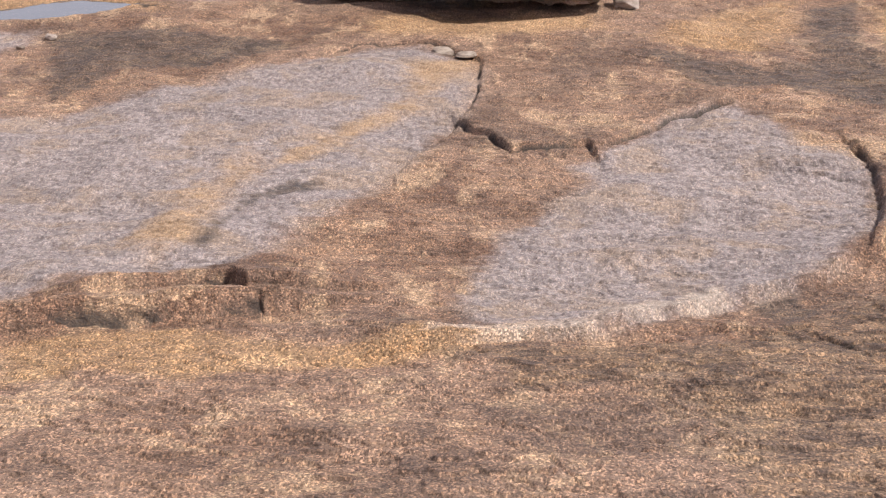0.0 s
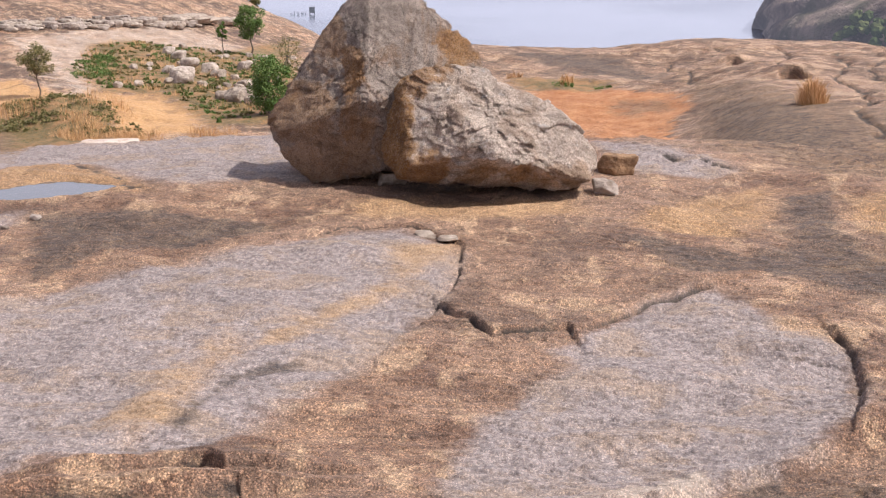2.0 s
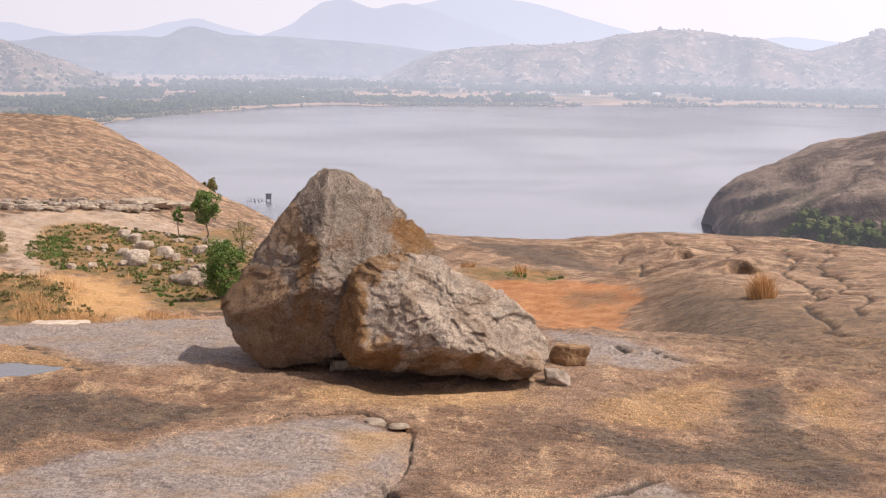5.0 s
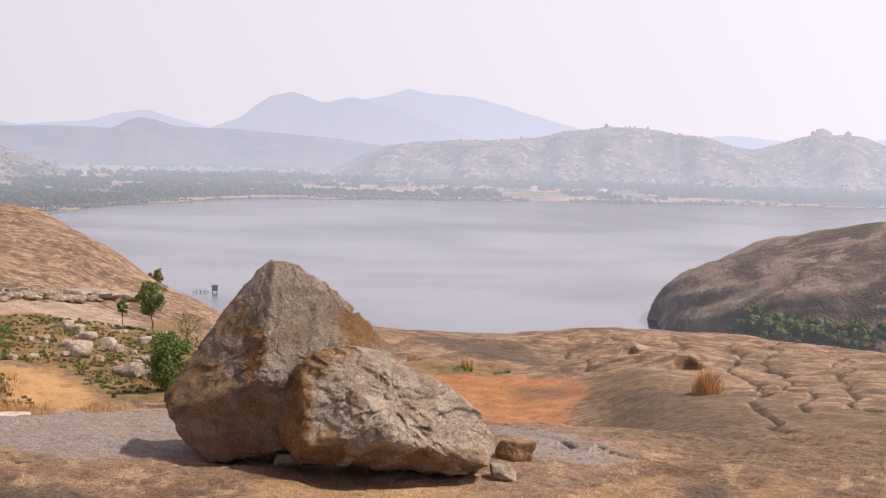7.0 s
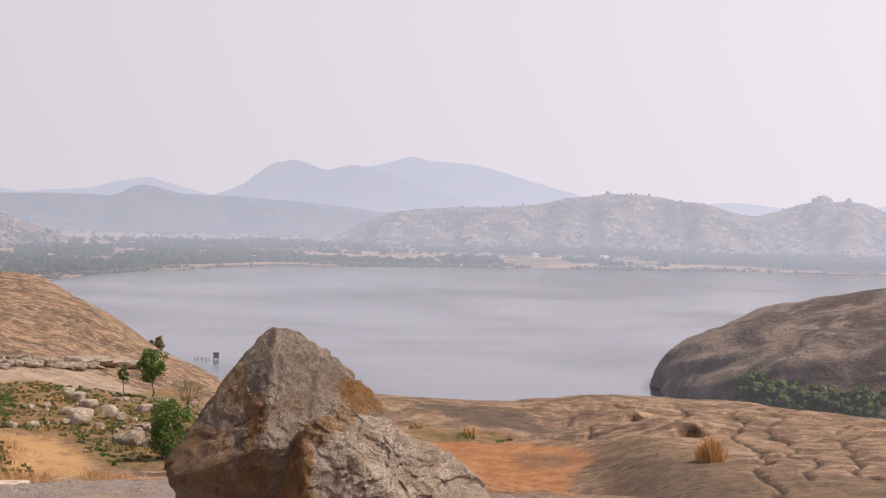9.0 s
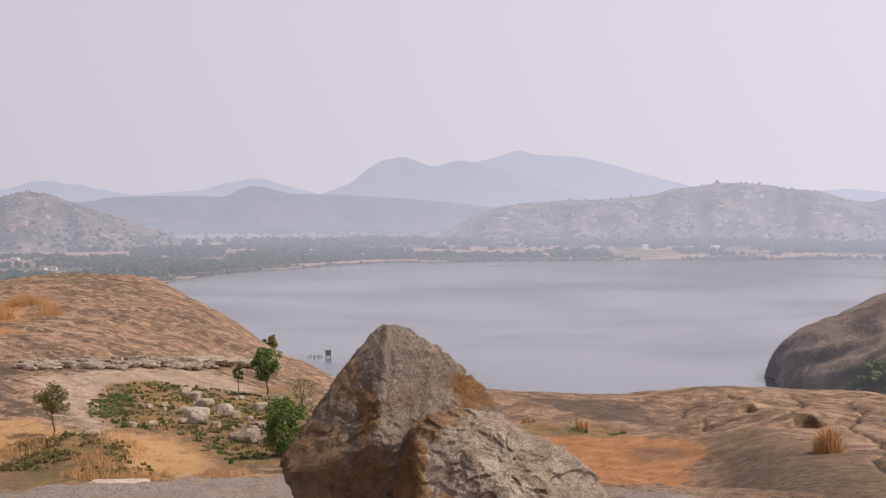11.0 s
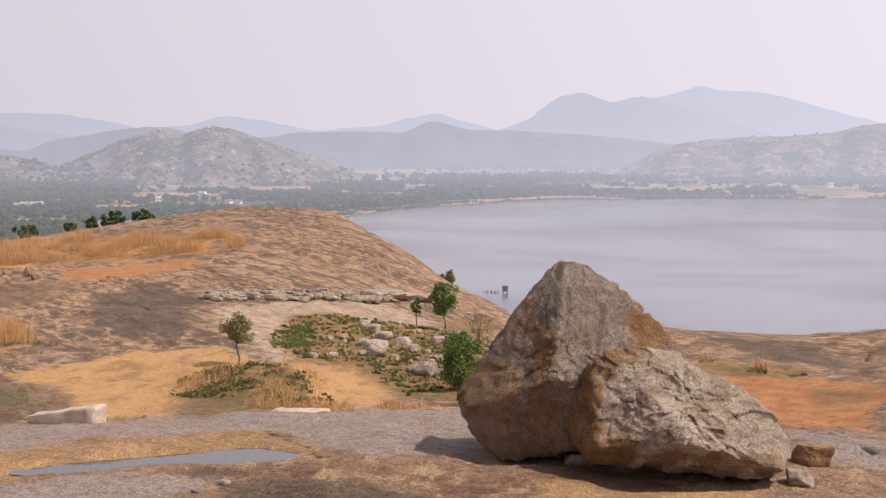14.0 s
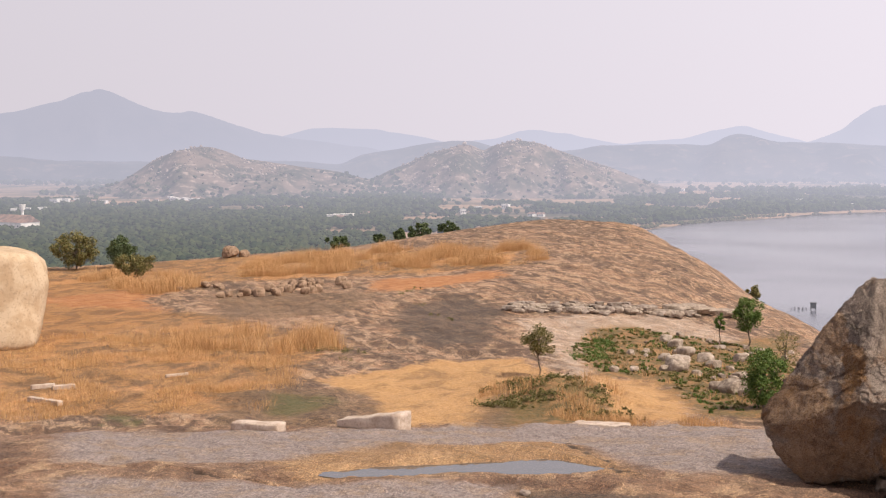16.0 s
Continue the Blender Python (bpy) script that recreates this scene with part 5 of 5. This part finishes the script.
TUFTS = [(-34.5, 52.5), (-27.2, 52.3), (-24.6, 50.4), (-25.5, 48.2), (-30.0, 47.6), (-34.5, 47)]
blades("dry_grass", scatter(2, TUFTS, 190, 0.3, 0.85, 0.45, 0.2), M_STRAW, "thick tufts of tall golden dry grass", 2, 1.0, 49, 0.48, 0.0044)
LOWER = [(-38, 42), (-40, 47), (-37, 53), (-28, 50), (-23.5, 42), (-22.5, 37), (-28, 33.5), (-36, 36)]
blades("dry_grass", scatter(3, LOWER, 1200, 0.07, 0.34, 0.4, 0.12), M_STRAW, "short trampled dry grass over the sandy hollow", 3, 1.0, 34, 0.60, 0.0039)
SLOPE = [(-56, 78), (-47, 72), (-43, 67), (-45, 64), (-51, 69), (-56, 73)]
blades("dry_grass", scatter(4, SLOPE, 500, 0.3, 0.8, 0.3, 0.05), M_STRAW, "loose dry grass beside the earth path", 4, 1.0, 34, 0.60, 0.0055)
BANK = [(-17.5, 43.3), (-16.8, 45.6), (-15, 46.3), (-12.6, 43.6), (-11.6, 41.2), (-13, 40.6), (-16.8, 41.2)]
blades("dry_grass", scatter(5, BANK, 60, 0.2, 0.5, 0.7, 0.1), M_STRAW, "straw tufts on the bank below the lone tree", 5, 1.0, 38, 0.45, 0.0039)
FRINGE = [(-13.6, 40.2), (-12.0, 41.0), (-9.0, 41.6), (-8.6, 40.6), (-12.5, 39.4)]
blades("dry_grass", scatter(6, FRINGE, 70, 0.15, 0.4, 0.7, 0.0), M_STRAW, "straw tufts along the foot of the rock sheet", 6, 1.0, 34, 0.45, 0.0039)
blades("dry_grass", [(6.45 + 0.28 * math.cos(k * 2.4) * (k / 40), 34.6 + 0.5 * math.sin(k * 2.4) * (k / 40), 0.78 - 0.008 * k) for k in range(40)], M_STRAW, "golden tuft of dry grass in a rock hollow", 7, 1.0, 50, 0.16, 0.004)
blades("dry_grass", [(0.85 + 0.12 * math.cos(k * 2.4), 47.0 + 0.2 * math.sin(k), 0.4) for k in range(14)] + [(-0.9 + 0.2 * math.cos(k * 1.7), 48.3, 0.25) for k in range(8)], M_STRAW, "small straw tuft at the edge of the red clay", 8, 1.0, 10, 0.12, 0.012)


def low_plants(name, spots, material, label, seed, leaf=0.035, per=22):
    rng_ = random.Random(seed)
    v, f = [], []
    for px, py, s in spots:
        g = ground_z(px, py)
        a, b = leaf_cloud(rng_, [((px, py, g + s * 0.25), s * 0.42), ((px + rng_.gauss(0, s * 0.7), py, g + s * 0.2), s * 0.34), ((px + rng_.gauss(0, s * 0.7), py, g + s * 0.15), s * 0.3)], per, leaf)
        k = len(v)
        v += a
        f += [tuple(i + k for i in q) for q in b]
    ob = from_arrays(name, [tuple(q) for q in v], f, material, False)
    return tagged(ob, label, "plants", kind="stuff")


GARDEN = [(-17.6, 53.0), (-18.6, 59.5), (-17.2, 62), (-12.5, 61.5), (-8.6, 56), (-7.6, 45), (-9.6, 42.6), (-10.9, 45), (-13.2, 49.2), (-15.2, 49.2)]
low_plants("low_plants", scatter(11, GARDEN, 210, 0.08, 0.24, 0.5, -0.05), M_LEAF, "patches of low green plants between stones", 11)
low_plants("low_plants", scatter(12, GARDEN, 560, 0.06, 0.19, 0.5, -0.4), M_LEAF_DULL, "low olive and brown scrub between stones", 12)
blades("dry_grass", scatter(13, GARDEN, 150, 0.12, 0.32, 0.4, 0.0), M_STRAW, "thin dry grass between the low plants", 13, 1.0, 16, 0.5, 0.006)
low_plants("low_plants", scatter(14, BANK, 170, 0.10, 0.32, 0.6, -0.2), M_LEAF_DULL, "green scrub on the bank below the lone tree", 14)
low_plants("low_plants", scatter(15, [(-17.6, 53.5), (-17.9, 57), (-16.9, 57), (-15.6, 51), (-16.6, 50.5)], 60, 0.16, 0.34, 0.6, -0.3), M_LEAF, "dense low green plants along the pale rock", 15)
low_plants("low_plants", [(0.62, 46.4, 0.35), (0.85, 46.5, 0.25), (1.9, 46.3, 0.2), (2.2, 46.6, 0.15)], M_LEAF, "small green plants at the edge of the red clay", 16)
low_plants("low_plants", [(-26.4, 49.0, 0.5), (-26.0, 49.2, 0.45), (-25.7, 49.2, 0.4), (-25.2, 49.4, 0.4), (-24.9, 49.4, 0.3), (-24.4, 47.3, 0.3)], M_LEAF_DULL, "dark low scrub under the dry tufts", 17)
low_plants("low_plants", [(-30.6, 65.2 + k, 0.3) for k in range(3)] + [(-25.0, 58.5, 0.25), (-26.5, 60.0, 0.3), (-28.0, 62.5, 0.3)], M_LEAF_DULL, "single small scrub plants in a crack of the dome", 18)
low_plants("low_plants", [(-19.9 - 0.33 * k, 64.8 - 0.2 * k, 0.35) for k in range(0, 11, 2)] + [(-16.9, 68.6, 0.7), (-18.8, 66.6, 0.4), (-16.4, 69.4, 0.7)], M_LEAF_DULL, "green weeds between the piled stones", 19)


# ---- across the water ----
def polar(az, r):
    return r * math.sin(radians(az)), r * math.cos(radians(az))


def headland():
    """A steep bare hill that runs out into the lake."""
    az0, r0 = 28.0, 720.0
    cx, cy = polar(az0, r0)
    u = np.linspace(0, 2 * np.pi, 260)
    t = np.linspace(0, 1, 90)
    U, T = np.meshgrid(u, t)
    ang = T * np.pi / 2
    bumpy = 1 + 0.03 * rough(np.cos(U) * 3, np.sin(U) * 3 + T * 4, 4, 101)
    x = cx + 244 * np.cos(ang) ** 0.9 * np.cos(U) * bumpy
    y = cy + 185 * np.cos(ang) ** 0.9 * np.sin(U) * bumpy
    z = LAKE_Z - 2 + 57 * np.sin(ang)
    z = z + 1.8 * rough(x * 0.025, y * 0.025, 6, 103, 0.62) * np.cos(ang) ** 0.3
    nn = Nodes("headland_rock")
    p = nn.where
    col = nn.mix(nn.ramp(nn.noise(nn.stretch(p, (1, 1, 0.5)), 0.03, 6, 0.65, 0.6), 0.4, 0.6), (0.105, 0.075, 0.06), (0.26, 0.19, 0.15))
    col = nn.mix(nn.ramp(nn.noise(p, 0.011, 5, 0.6), 0.55, 0.66, 0, 0.7), col, (0.06, 0.066, 0.035))
    col = nn.mix(nn.ramp(nn.noise(nn.stretch(p, (1, 1, 2.2)), 0.05, 6, 0.72), 0.54, 0.62, 0, 0.7), col, (0.33, 0.25, 0.20))
    # the headland's haze is a painted glow too
    mat = paint_haze(nn, col, 0.95, nn.bump(nn.noise(p, 0.06, 6, 0.75), 1.0, 5.0))
    ob = from_arrays("backdrop_headland", np.stack([x.ravel(), y.ravel(), z.ravel()], -1), sheet_quads(90, 260), mat)
    return tagged(ob, "dark bare rock headland running into the lake", "headland", kind="structure"), (cx, cy)


cape, (capex, capey) = headland()


def woods(name, spots, material, label, seed, detail=1):
    """Far trees: one uneven clump of leaves each; spots (x, y, z, width, height)."""
    bm = bmesh.new()
    bmesh.ops.create_icosphere(bm, subdivisions=detail, radius=1.0)
    ball = np.array([v.co for v in bm.verts])
    tri = np.array([[v.index for v in f.verts] for f in bm.faces])
    bm.free()
    rs = np.random.RandomState(seed)
    sp = np.array(spots)
    n_ = len(sp)
    shape = 1 + rs.uniform(-0.32, 0.32, (n_, len(ball)))
    v = ball[None] * shape[..., None] * np.stack([sp[:, 3] / 2, sp[:, 3] / 2, sp[:, 4] / 2], -1)[:, None]
    v += np.stack([sp[:, 0], sp[:, 1], sp[:, 2] + sp[:, 4] * 0.48], -1)[:, None]
    f = (tri[None] + (np.arange(n_) * len(ball))[:, None, None]).reshape(-1, 3)
    ob = from_arrays(name, v.reshape(-1, 3), f, material, False)
    return tagged(ob, label, "trees", kind="stuff")


def sow(seed, count, az0, az1, near_, far_, low_, high, patch, gate, least, most):
    rs = np.random.RandomState(seed)
    out = []
    while len(out) < count:
        az = rs.uniform(az0, az1, 4000)
        d = near_ + (far_ - near_) * rs.uniform(0, 1, 4000) ** 1.3
        r = shore(az) + d
        x, y = r * np.sin(np.radians(az)), r * np.cos(np.radians(az))
        keep = rough(x * patch, y * patch, 3, seed) > gate + rs.uniform(-0.3, 0.3, 4000)
        keep &= (r > least) & (r < most)
        z = plain_z(x, y)
        w = rs.uniform(low_, high, 4000)
        h = w * rs.uniform(0.5, 0.95, 4000)
        out += [q for q, k in zip(np.stack([x, y, z, w, h], -1).tolist(), keep) if k]
    return out[:count]


# far leaves carry the haze in their own emission
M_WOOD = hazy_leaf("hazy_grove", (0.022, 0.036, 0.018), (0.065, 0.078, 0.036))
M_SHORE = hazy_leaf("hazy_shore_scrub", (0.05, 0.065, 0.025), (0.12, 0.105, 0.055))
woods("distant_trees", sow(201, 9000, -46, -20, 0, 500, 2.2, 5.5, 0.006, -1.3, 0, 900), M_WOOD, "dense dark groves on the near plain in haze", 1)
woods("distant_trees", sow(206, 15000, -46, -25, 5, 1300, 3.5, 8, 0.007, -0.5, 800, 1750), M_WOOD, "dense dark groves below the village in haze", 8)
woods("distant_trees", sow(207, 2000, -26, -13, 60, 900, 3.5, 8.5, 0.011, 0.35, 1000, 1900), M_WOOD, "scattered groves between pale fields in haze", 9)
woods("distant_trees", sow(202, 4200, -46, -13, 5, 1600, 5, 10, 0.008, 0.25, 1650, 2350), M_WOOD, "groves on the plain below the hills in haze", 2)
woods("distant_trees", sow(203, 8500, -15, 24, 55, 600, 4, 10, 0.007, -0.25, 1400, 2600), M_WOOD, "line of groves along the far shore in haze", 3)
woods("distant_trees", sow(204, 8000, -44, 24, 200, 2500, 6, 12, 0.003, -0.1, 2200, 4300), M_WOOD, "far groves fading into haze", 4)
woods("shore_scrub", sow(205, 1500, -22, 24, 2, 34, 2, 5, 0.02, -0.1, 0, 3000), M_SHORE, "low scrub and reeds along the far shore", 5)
rs = np.random.RandomState(9)
spots = []
for k in range(1100):
    a = rs.uniform(math.pi * 1.12, math.pi * 1.6)
    e = 1.0 - 0.045 * rs.uniform(0, 1) ** 1.5
    x, y = capex + 244 * e * math.cos(a), capey + 185 * e * math.sin(a)
    if rough(np.array([x * 0.02]), np.array([y * 0.02]), 2, 5)[0] > -0.15:
        z = LAKE_Z - 2 + 57 * math.sqrt(max(0.0, 1 - e ** 2.2)) - 1
        w = rs.uniform(1.5, 4.5)
        spots.append((x, y, z, w, w * rs.uniform(0.7, 1.2)))
woods("headland_trees", spots, hazy_leaf("headland_leaf", (0.05, 0.066, 0.025), (0.12, 0.125, 0.05)), "green scrub and trees at the foot of the headland", 6, 2)

# boulders and scrub on the far hills, with haze painted on as a glow
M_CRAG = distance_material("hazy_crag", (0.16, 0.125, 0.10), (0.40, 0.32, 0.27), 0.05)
crags = []
rs = np.random.RandomState(14)
for (az0, az1, r0, r1, count) in ((-2.5, 19, 2420, 2690, 900), (-25, -16.6, 2110, 2340, 620), (-35, -29.5, 2110, 2290, 260)):
    for _ in range(count):
        az, r = rs.uniform(az0, az1), rs.uniform(r0, r1)
        crags.append((*polar(az, r), 1.6 + 4.5 * rs.uniform(0, 1) ** 2.5))
dg = bpy.context.evaluated_depsgraph_get()
dg.update()
spots = []
for x, y, w in crags:
    best = None
    hit, place, _, _, ob, _ = scene.ray_cast(dg, Vector((x, y, 400)), Vector((0, 0, -1)))
    if hit and ob.name.startswith("backdrop_hill") and place.z > LAKE_Z + 8:
        spots.append((x, y, place.z - w * 0.2, w, w * 0.85))
scrub = []
for (az0, az1, r0, r1, count) in ((-4, 20, 2250, 2660, 1500), (-27.5, -15, 1980, 2330, 1000), (-38, -25, 1950, 2290, 1300)):
    for _ in range(count):
        az, r = rs.uniform(az0, az1), r0 + (r1 - r0) * rs.uniform(0, 1) ** 1.4
        x, y = polar(az, r)
        hit, place, _, _, ob, _ = scene.ray_cast(dg, Vector((x, y, 400)), Vector((0, 0, -1)))
        if hit and ob.name.startswith("backdrop_hill") and rs.uniform(0, 1) > (place.z - LAKE_Z) / 48:
            w = rs.uniform(3.5, 8.5)
            scrub.append((x, y, place.z - 0.5, w, w * 0.7))
woods("hill_scrub", scrub, M_WOOD, "dark scrub on the feet of the far hills", 17)
for az, r, w in ((14.55, 2690, 24), (14.75, 2688, 16), (15.45, 2690, 17), (14.2, 2685, 12), (-20.4, 2340, 7), (6.3, 2690, 10), (7.9, 2690, 8), (3.0, 2690, 8), (-22.5, 2340, 9)):
    x, y = polar(az, r)
    hit, place, _, _, ob, _ = scene.ray_cast(dg, Vector((x, y, 400)), Vector((0, 0, -1)))
    spots.append((x, y, place.z - w * 0.25, w, w * 0.95))
tagged(woods("hill_boulders", spots, M_CRAG, "pale boulders strewn over the far hills", 7), category="boulders")

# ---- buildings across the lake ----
# walls, roofs and openings glow faintly: painted haze, no lamps
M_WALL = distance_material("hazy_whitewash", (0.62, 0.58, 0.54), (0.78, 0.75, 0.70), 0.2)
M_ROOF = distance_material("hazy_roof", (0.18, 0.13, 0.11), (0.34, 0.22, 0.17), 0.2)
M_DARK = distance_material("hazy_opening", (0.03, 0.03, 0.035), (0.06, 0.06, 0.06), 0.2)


def box(sx, sy, sz, z0=0.0):
    bm = bmesh.new()
    bmesh.ops.create_cube(bm, size=1.0)
    for v in bm.verts:
        v.co = Vector((v.co.x * sx, v.co.y * sy, (v.co.z + 0.5) * sz + z0))
    return bm


def house(x, y, turn, sx, sy, sz, label, pitched, windows):
    root = new("house")
    root.matrix_world = pose(x, y, float(plain_z(np.array([x]), np.array([y]))[0]) - 0.3, 0, 0, turn)
    tagged(root, label, "house", "houses beyond the lake")
    part("wall", box(sx, sy, sz), M_WALL, root)
    if pitched:
        bm = bmesh.new()
        o = 0.5
        a = [bm.verts.new(q) for q in ((-sx / 2 - o, -sy / 2 - o, sz + 0.01), (sx / 2 + o, -sy / 2 - o, sz + 0.01), (sx / 2 + o, sy / 2 + o, sz + 0.01), (-sx / 2 - o, sy / 2 + o, sz + 0.01), (-sx / 2 - o, 0, sz + sy * 0.3), (sx / 2 + o, 0, sz + sy * 0.3))]
        for q in ((0, 1, 5, 4), (2, 3, 4, 5), (0, 4, 3), (1, 2, 5), (3, 2, 1, 0)):
            bm.faces.new([a[i] for i in q])
        part("roof", bm, M_ROOF, root)
    else:
        part("roof", box(sx + 0.6, sy + 0.6, 0.35, sz + 0.01), M_WALL, root)
    for k in range(windows):
        bm = box(1.3, 0.12, 1.4, sz * 0.45)
        for v in bm.verts:
            v.co.x += (k + 0.5) * sx / windows - sx / 2
            v.co.y += -sy / 2 - 0.05
        part("window", bm, M_DARK, root)
    return root


rng = random.Random(77)
VILLAGES = [(-33.9, 1990, 24, 15), (-37.6, 1900, 18, 8), (-27.8, 1490, 14, 8), (-39.6, 1660, 22, 4), (-26.4, 1560, 22, 4), (-14.0, 2330, 16, 4), (-18.5, 1640, 60, 6), (-21.5, 1750, 50, 3), (2.2, 2140, 20, 3), (5.4, 2120, 16, 3), (-9.6, 1950, 14, 2), (-2.0, 2500, 30, 2)]
for az, r, spread, count in VILLAGES:
    for k in range(count):
        x, y = polar(az, r)
        x, y = x + rng.gauss(0, spread), y + rng.gauss(0, spread * 0.8)
        if float(plain_z(np.array([x]), np.array([y]))[0]) < LAKE_Z + 1.2:
            continue
        sx, sy, sz = rng.uniform(6, 11), rng.uniform(5, 8), rng.choice((3.2, 3.6, 6.2))
        house(x, y, rng.uniform(-35, 35), sx, sy, sz, rng.choice(("whitewashed flat-roofed house in haze", "whitewashed house in haze")) if sz < 6 else "two-storey whitewashed flat-roofed house in haze", sz < 3.4, 3)
x, y = polar(-7.95, 1905)
house(x, y, 8, 42, 9, 4.2, "long low white shed by the far shore", False, 7)

# water tower beside a large factory roof
x, y = polar(-39.55, 1450)
tower = new("water_tower")
tower.location = (x, y, float(plain_z(np.array([x]), np.array([y]))[0]))
tagged(tower, "pale concrete water tower with a round tank", "water tower")
bm = bmesh.new()
bmesh.ops.create_cone(bm, segments=12, radius1=1.6, radius2=1.4, depth=14, cap_ends=True, matrix=Matrix.Translation((0, 0, 7)))
part("column", bm, M_WALL, tower)
bm = bmesh.new()
bmesh.ops.create_cone(bm, segments=20, radius1=2.6, radius2=3.4, depth=5, cap_ends=True, matrix=Matrix.Translation((0, 0, 16.5)))
part("tank", bm, M_WALL, tower)
x, y = polar(-39.9, 1380)
house(x, y, -10, 46, 22, 7, "wide factory shed with a pale roof", True, 6)

# pump house standing in the lake, with stakes beside it
x, y = polar(-8.96, 735)
hut = new("pump_house")
hut.matrix_world = pose(x, y, LAKE_Z, 0, 0, 12)
tagged(hut, "small dark square pump house standing in the lake", "pump house")
# painted haze lightens the hut and stakes as well
M_HUT = distance_material("hut_wall", (0.06, 0.06, 0.055), (0.10, 0.095, 0.09), 0.5)
part("wall", box(2.7, 2.7, 2.5, 0.8), M_HUT, hut)
part("roof", box(3.1, 3.1, 0.25, 3.31), M_HUT, hut)
for a in (-1.1, 1.1):
    for b in (-1.1, 1.1):
        bm = box(0.35, 0.35, 1.9, -1.1)
        for v in bm.verts:
            v.co.x += a
            v.co.y += b
        part("leg", bm, M_HUT, hut)
for k in range(16):
    ob = to_object("stake", box(0.16, 0.16, 1.4 + 0.7 * ((k * 7) % 5) / 4, -0.6), M_HUT, False)
    ob.matrix_world = pose(x - 3.0 - 0.5 * k + 0.3 * math.sin(k * 3.1), y - 2 + 2.0 * math.sin(k * 1.7), LAKE_Z, 4 * math.sin(k), 5 * math.cos(k * 2.1), 0)
    tagged(ob, "thin dark stake standing in the water", "stake", "stakes in the lake")
